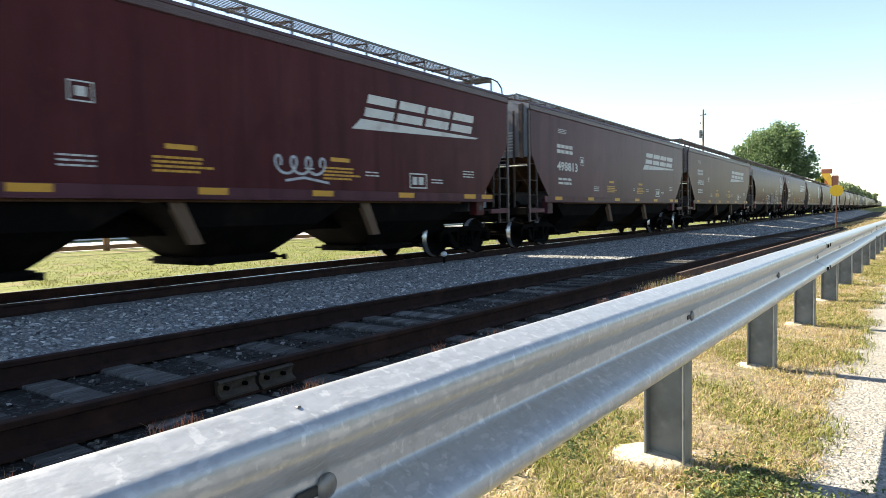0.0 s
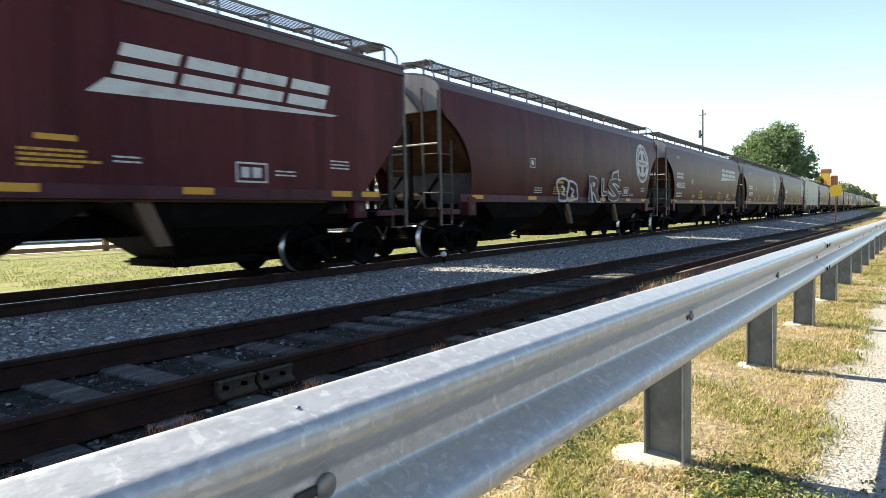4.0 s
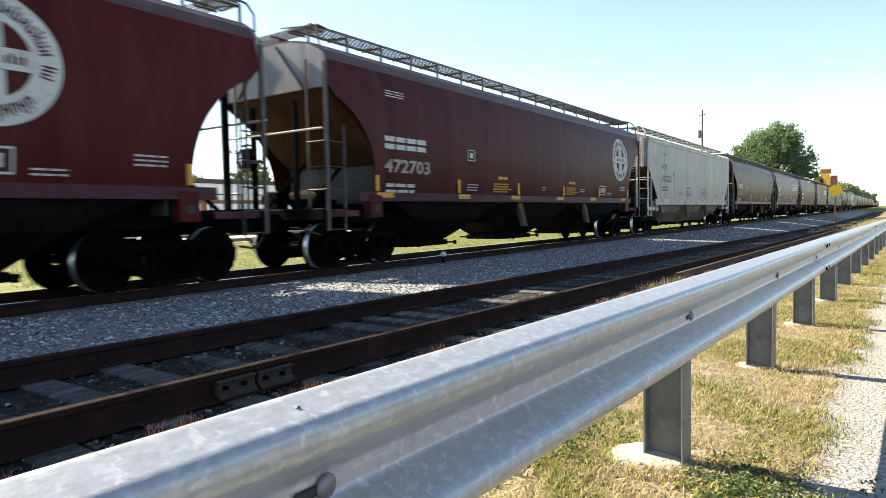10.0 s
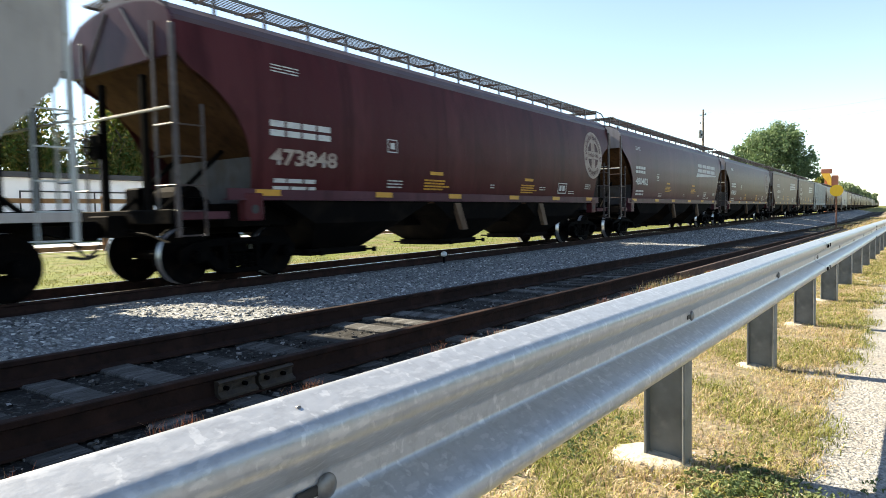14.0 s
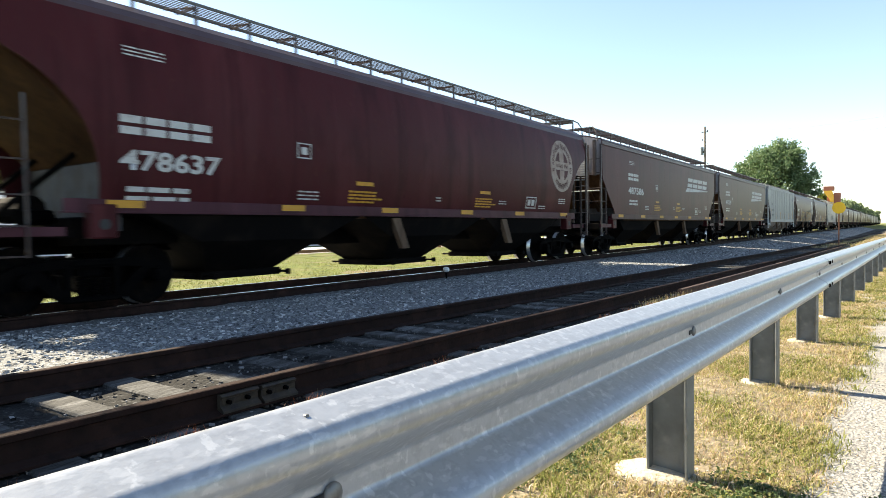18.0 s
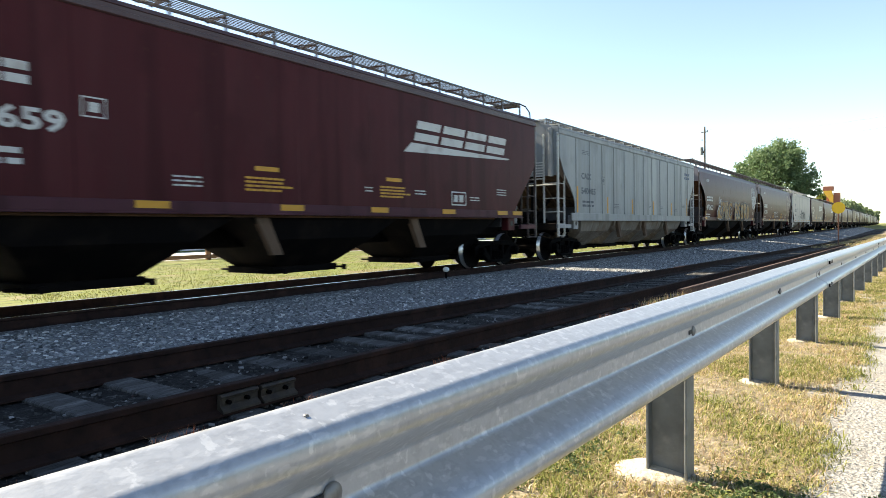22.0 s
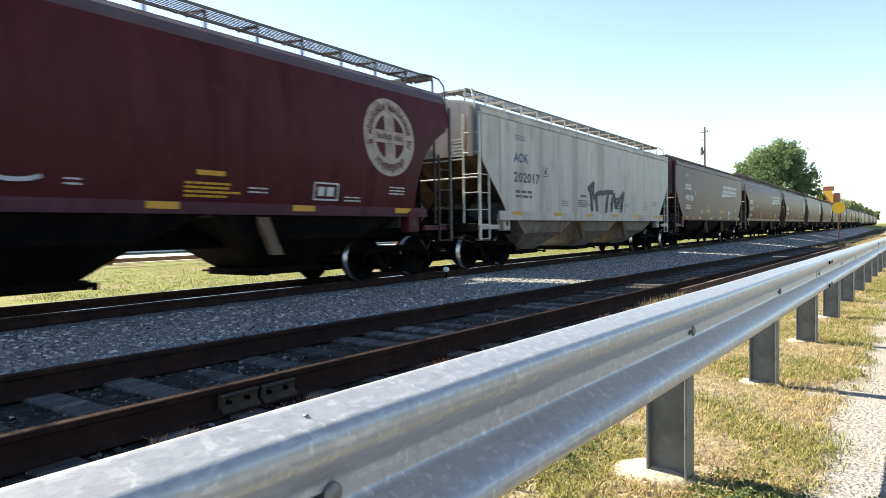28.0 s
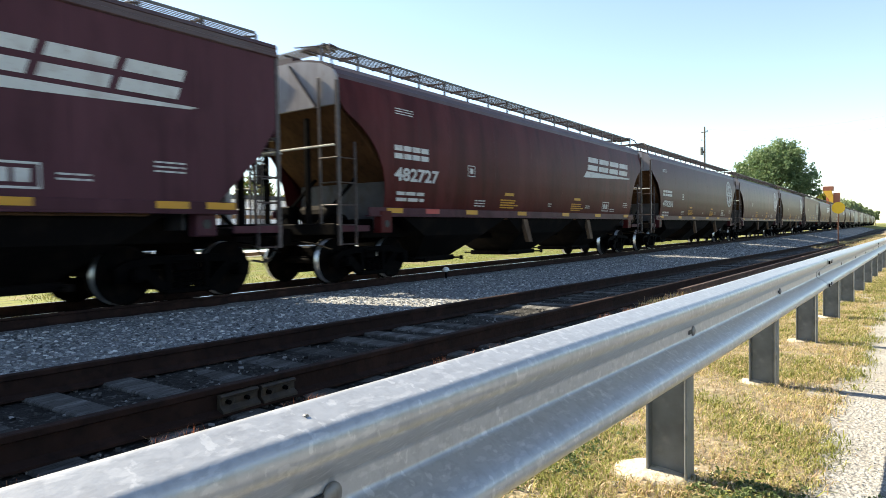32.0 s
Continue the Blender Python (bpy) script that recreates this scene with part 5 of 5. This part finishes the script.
def crown(verts, faces, rng, centre, radii, n, size, flat=.75):
    """Leaf cards in clumps through an uneven ellipsoid."""
    clumps = []
    for _ in range(max(8, n // 60)):
        v = rng.normal(0, 1, 3)
        v /= np.linalg.norm(v)
        r = rng.random() ** .4
        clumps.append(v * r * (.78 + .26 * rng.random()))
    for i in range(n):
        c = clumps[rng.integers(len(clumps))]
        p = (c + np.clip(rng.normal(0, .13, 3), -.26, .26)) * np.array(radii) + np.array(centre)
        a, b = rng.normal(0, 1, 3), rng.normal(0, 1, 3)
        a /= np.linalg.norm(a)
        b -= a * (a @ b)
        b /= np.linalg.norm(b)
        s = size * (.6 + .8 * rng.random())
        k = len(verts)
        verts += [p - a * s, p + b * s * flat * .6, p + a * s, p - b * s * flat * .6]
        faces.append((k, k + 1, k + 2, k + 3))


def trunk_bm(rng, h, r, spread):
    bm = bmesh.new()
    bm_tube(bm, (0, 0, -.9), (0, 0, h * .45), r, 9, r * .75)
    for i in range(9):
        a = rng.uniform(0, 6.28)
        z0 = h * rng.uniform(.3, .5)
        e = Vector((math.cos(a) * spread * rng.uniform(.4, .85), math.sin(a) * spread * rng.uniform(.4, .85), h * rng.uniform(.6, .95)))
        m = Vector((e.x * .35, e.y * .35, z0 + (e.z - z0) * .55))
        bm_tube(bm, (0, 0, z0), m, r * .5, 7, r * .3)
        bm_tube(bm, m, e, r * .3, 6, r * .08)
    return bm


def tree(x, y, z, h, radii, leaves, size, material, seed, label, base=.42):
    rng = np.random.default_rng(seed)
    t = thing("tree", label, "tree", pose(x, y, z))
    part("trunk", trunk_bm(random.Random(seed), h, h * .028, radii[0]), M["bark"], t)
    verts, faces = [], []
    crown(verts, faces, rng, (0, 0, h * base + radii[2]), radii, leaves, size)
    part("crown", raw("crown", verts, faces, material), None, t, "leafy green crown")
    return t


def build_far():
    big = thing("tree", "large green broadleaf tree beyond the railway", "tree", pose(100, 13.75, .25))
    part("trunk", trunk_bm(random.Random(5), 11.4, .38, 3.8), M["bark"], big)
    verts, faces = [], []
    brng = np.random.default_rng(5)
    for dx, dy, dz, r, n in ((0, 0, 8.6, 3.9, 7000), (0, 2.9, 8.4, 2.6, 3600), (.6, -.9, 10.6, 2.6, 3600), (-.8, 1.2, 10.2, 1.9, 1800), (0, -3.1, 7.0, 2.3, 3200), (1, 3.8, 6.0, 2.2, 2600), (-1, -1.9, 9.2, 2.4, 2600), (0, 0, 5.4, 4.2, 4200), (0, -4.1, 5.4, 1.5, 1300), (-1.5, 4.3, 7.6, 1.2, 900)):
        crown(verts, faces, brng, (dx, dy, dz), (r, r, r * .92), n, .17, .9)
    part("crown", raw("crown", verts, faces, M["leaf"]), None, big, "leafy green crown in uneven lobes")
    tree(185, 14.6, -.43, 9.2, (3, 2.4, 2.8), 2500, .3, M["leaf_warm"], 8, "distant green tree behind the train")
    rng = random.Random(9)
    for i in range(9):
        x = 230 + i * 26
        tree(x, (.055 - .00016 * (x - 230)) * x + rng.uniform(-1, 2), -.43, rng.uniform(7, 9), (4, 3, 2.7), 2200, .4, M["leaf_far"], 40 + i, "pale distant tree in the tree line")
    # screen of trees across the field, behind the white building
    for i in range(24):
        x = -16 + i * 4.2 + rng.uniform(-1.5, 1.5)
        h = rng.uniform(9.2, 12.5) if x < 38 else rng.uniform(5.2, 6.6)
        tree(x, 61 + rng.uniform(-3, 6), -.43, h, (3.1, 2.7, h * .42), 4200 if x < 38 else 2600, .22, M["leaf_warm"], 70 + i, "low spring-green roadside tree with sparse crown", .22)
    for x, y, h, r, n in ((33.3, 60, 13.4, 3.6, 4600), (25.0, 64, 14.0, 3.8, 4600), (49.2, 62, 8.2, 2.6, 2200), (71.2, 64, 9.5, 3.2, 2400), (-6, 63, 9.0, 3.2, 2400)):
        tree(x, y, -.43, h, (r, r, h * .38), n, .26, M["leaf_warm"], int(h * 10), "tall spring-green roadside tree with sparse crown", .24)
    pole = thing("utility_pole", "tall wooden utility pole with a transformer", "utility pole", pose(70, 16.2, -.43))
    part("shaft", tube((0, 0, -.3), (0, 0, 11.6), .14, 10, .09), M["pole_wood"], pole)
    part("crossarm", box(-.04, -.30, 11.0, .04, .34, 11.09, .01), M["pole_wood"], pole)
    part("transformer", tube((0, .30, 8.7), (0, .30, 9.5), .17, 14), M["galv_post"], pole, "grey transformer can")
    part("bracket", box(-.04, .1, 8.9, .04, .3, 9.1), M["iron"], pole)
    for k, z in enumerate((11.1, 10.2)):
        ins = part("insulator", tube((0, -.26 + .52 * k, z - .05), (0, -.26 + .52 * k, z + .14), .05, 8), M["galv_post"], pole)
    for k, dz in enumerate((0, -.75)):
        pts = [(70 - 1.5 * i, 16.1 - 1.28 * i, 10.9 + dz - .24 * i - .012 * i * (12 - i)) for i in range(14)]
        solid("overhead_wire", path_tube(pts, .004, 4), M["galv_post"], "thin overhead wire from the utility pole", "wire", group="overhead wires")
    sign = thing("warning_sign", "round yellow railway warning sign on a rusty post", "road sign", pose(51.5, 3.2, level(51.5, 3.3)))
    part("post", box(-.04, -.04, -.2, .04, .04, 2.7, .006), M["rust_steel"], sign)
    bm = bmesh.new()
    bm_tube(bm, (-.055, 0, 2.66), (-.045, 0, 2.66), .40, 28)
    part("disc", bm, M["sign_yellow"], sign, "yellow round sign plate")
    e = thing("grain_elevator", "distant red grain elevator with a yellow sloped spout", "elevator", pose(170, 12.6, -.5))
    part("tower", box(-1.2, -2.35, 0, 1.2, -1.1, 8.4, .05), M["elev_red"], e)
    part("head_house", box(-1.2, -1.1, 8.9, 1.2, .95, 9.9, .05), M["elev_red"], e)
    part("spout", prism([(.9, 8.9), (.5, 8.0), (-.3, 6.9), (-.6, 5.0), (-1.1, 5.0), (-1.1, 7.6), (-.7, 8.9)], "x", -1.35, .6), M["elev_yellow"], e, "yellow sloped conveyor spout")
    part("leg", box(-.3, -.2, 0, .3, .3, 8.9, .03), M["elev_red"], e)
    # timber rail fence and pavement across the lawn
    f = thing("rail_fence", "brown timber post and rail fence beyond the lawn", "fence")
    post_me = mesh_of("post", box(-.12, -.10, -.2, .12, .10, 2.45, .02), M["fence_wood"])
    rail_me = mesh_of("rail", box(0, -.16, 0, 5.1, -.10, .20, .02), M["fence_wood"])
    for i in range(-6, 14):
        o = part("post", post_me, None, f)
        o.matrix_basis = pose(14.7 + 5.1 * i, 28.9, -.43)
        for z in (.08, 2.12):
            o = part("rail", rail_me, None, f)
            o.matrix_basis = pose(14.7 + 5.1 * i, 28.9, -.43 + z)
    st = thing("marker_stake", "short stake with a pale rounded cap beside the main rail", "marker", pose(12.93, 9.1, -.285))
    part("stake", tube((0, 0, -.1), (0, 0, .19), .022, 8), M["iron"], st)
    cap = bmesh.new()
    rr = bmesh.ops.create_uvsphere(cap, u_segments=14, v_segments=9, radius=.082)
    bmesh.ops.scale(cap, vec=(1, 1, .8), verts=rr["verts"])
    bmesh.ops.translate(cap, vec=(0, 0, .225), verts=rr["verts"])
    part("cap", cap, M["white_wall"], st, "pale rounded cap", True)
    solid("far_pavement", box(-60, 29.6, -.6, 140, 41, -.40), M["concrete"], "white concrete pavement beyond the lawn", "pavement", kind="structure")
    b = thing("white_building", "long low white building with a dark flat roof edge", "building", pose(0, 46, -.43))
    part("wall", box(-30, 0, -.3, 75, 9, 4.25, .02), M["white_wall"], b)
    part("roof", box(-30.3, -.35, 4.25, 75.3, 9.3, 4.6, .02), M["dark_trim"], b, "dark roof edge")
    fr = bmesh.new()
    for z0, z1 in ((1.3, 1.4), (3.3, 3.4)):
        bm_box(fr, 0, -.06, z0, 3.2, -.003, z1)
    for x in (0, 3.12):
        bm_box(fr, x, -.055, 1.4, x + .08, -.003, 3.3)
    fme = mesh_of("door_frame", fr, M["dark_trim"])
    for i in range(22):
        o = part("door_frame", fme, None, b)
        o.matrix_basis = pose(-29 + 4.7 * i, 0, 0)


def build_plants():
    rng = np.random.default_rng(21)
    n = 11000
    spots = []
    while len(spots) < n:
        x = .9 + 30 * rng.random() ** 1.7
        y = .2 + 1.4 * rng.random() ** 1.2 - .0191 * x * (x > 8)
        if noise.noise(Vector((x * 1.6, y * 3, 4))) > -.50 + 1.1 * max(0, .42 - y - .0191 * x + .04 * math.sin(x * 3)) / .2 and noise.noise(Vector((x * 5, y * 6, 2))) > -.32:
            spots.append((x, y))
    blades("dry_grass", spots, M["grass_dry"], "dry straw-coloured grass on the verge", "grass", 1, .042, .0036, 15, .03, 1.4)
    spots = [(.9 + 14 * rng.random() ** 1.7, .25 + 1.3 * rng.random()) for _ in range(6000)]
    blades("dead_leaf_litter", [(x, y - .0191 * x * (x > 8)) for x, y in spots], M["grass_dry"], "broken pale straw and dead leaf litter", "litter", 6, .022, .006, 5, .05, 2.6)
    spots = []
    while len(spots) < 5200:
        x = 1.0 + 24 * rng.random() ** 1.6
        y = .25 + 1.5 * rng.random() - .0191 * x
        if noise.noise(Vector((x * 1.1, y * 2.2, 9))) + .5 * noise.noise(Vector((x * 4, y * 5, 1))) > (-.02 if y > .95 or x > 5 else .16):
            spots.append((x, y))
    blades("green_grass", spots, M["grass_green"], "green weeds among the dry verge grass", "grass", 2, .045, .005, 14, .035, 1.2)
    spots = [(2.35 + rng.normal(0, .20), .42 + rng.normal(0, .07)) for _ in range(60)] + [(2.5 + rng.normal(0, .2), 1.15 + rng.normal(0, .12)) for _ in range(40)]
    verts, faces = [], []
    for x, y in spots + [(2.42 + rng.normal(0, .05), .05 + .55 * rng.random()) for _ in range(34)] + [(2.2 + rng.normal(0, .2), .14 + rng.normal(0, .09)) for _ in range(22)]:
        crown(verts, faces, rng, (x, y, level(x, y) + .025), (.06, .06, .024), 34, .0075, .95)
    tagged(new("clover_leaves", raw("clover_leaves", verts, faces, M["clover"])), "small rounded dark green weed leaves by the post", "weeds", kind="stuff")
    spots = spots[:60]
    blades("verge_weeds", spots, M["grass_green"], "low leafy green weeds at the post's foot", "weeds", 3, .042, .012, 12, .035, 1.4)
    spots = []
    for x, y, k in ((1.85, 3.02, 14), (2.75, 2.98, 18), (4.1, 3.0, 9), (4.5, 2.95, 7), (.95, 2.9, 9), (7.4, 2.9, 14), (8.2, 2.86, 16), (9.0, 2.8, 16), (.6, 3.0, 6), (5.0, 2.9, 5), (10.5, 2.72, 14), (12, 2.7, 12), (14, 2.6, 12), (17, 2.5, 16), (21, 2.4, 16), (26, 2.3, 20)):
        spots += [(x + rng.normal(0, .07), y + rng.normal(0, .04)) for _ in range(max(4, k * 2 // 3))]
    blades("red_weeds", spots, M["weed_red"], "reddish dry weeds beside the siding rail", "weeds", 4, .10, .0028, 15, .028, .55)
    spots = [(9.0 + 2.2 * rng.random(), 2.9 + rng.normal(0, .07)) for _ in range(34)]
    blades("brush_weeds", spots, M["grass_dry"], "dry yellowish weeds by the spare rail's end", "weeds", 9, .13, .005, 8, .05, .7)
    spots = [(.3 + 16 * rng.random() ** 1.5, 2.15 + 1.0 * rng.random()) for _ in range(420)]
    blades("siding_litter", spots, M["grass_dry"], "dead straw scraps along the siding", "litter", 8, .03, .004, 3, .05, 2.2)
    spots = [(9.5 + 42 * rng.random() ** 1.2, 1.5 + 1.25 * rng.random()) for _ in range(3400)]
    blades("bank_grass", [(x, y - .017 * x) for x, y in spots if noise.noise(Vector((x * .5, y * 2, 3))) > -.15], M["grass_dry"], "dry straw grass between the spare rail and the guardrail", "grass", 14, .085, .008, 9, .08, 1.0)
    spots = [(46 + 70 * rng.random(), .9 + 4.4 * rng.random()) for _ in range(3000)]
    blades("far_weeds", [(x, y - .02 * x) for x, y in spots if noise.noise(Vector((x * .25, y, 6))) > -.02], M["grass_dry"], "dry weeds growing over the far siding", "weeds", 12, .16, .02, 8, .12, .9)
    spots = [(6 + 54 * rng.random() ** 1.2, 12.4 + 14 * rng.random() ** 1.3) for _ in range(9000)]
    blades("lawn_grass", spots, M["grass_green"], "mown lawn grass beyond the main track", "grass", 5, .045, .016, 6, .22, 1.3)


build_ground()
build_woods()
build_tracks()
build_guardrail()
TRAIN = [hopper_car(*c) for c in CARS]
build_far()
build_plants()
scatter_stones("ballast_stones", 24000, (-1, 34), (5.2, 8.95), .026, M["stone"], "loose grey crushed ballast stones", 1)
scatter_stones("far_ballast_stones", 9000, (30, 110), (5.2, 8.9), .042, M["stone"], "grey crushed ballast further along", 7, 1.4)
scatter_stones("siding_stones", 7000, (-.5, 26), (1.9, 5.15), .019, M["stone_dark"], "loose dark stones on the siding bed", 2)
scatter_stones("verge_gravel", 1800, (1.2, 6), (.5, 1.9), .010, M["stone_road"], "loose gravel among the verge grass", 5, 1.3)
scatter_stones("road_stones", 9000, (1.2, 14), (-.9, .50), .0065, M["stone_road"], "small pale road gravel", 3, 1.6)


def motions():
    """The train rolls past at a steady speed."""
    for (s0, *_), (car, axles) in zip(CARS, TRAIN):
        walk(car, [(t, pose(s0 - SPEED * t, 10.105, -.119)) for t in (0, 16, 32)])
        # wheels turn while their car is close by
        first, last = (s0 - 42) / SPEED, (s0 + 24) / SPEED
        a, b = max(0.0, first), min(32.0, last)
        if b - a < .3:
            continue
        for axle in axles:
            p = axle.matrix_basis.translation.copy()
            n = int((b - a) / .06)
            rows_ = [] if a == 0 else [(0.0, pose(*p))]
            rows_ += [(a + .06 * i, pose(*p, 0, -math.degrees(SPEED * .06 * i / .457))) for i in range(n + 1)]
            if b < 32:
                rows_.append((32.0, rows_[-1][1]))
            walk(axle, rows_)


motions()
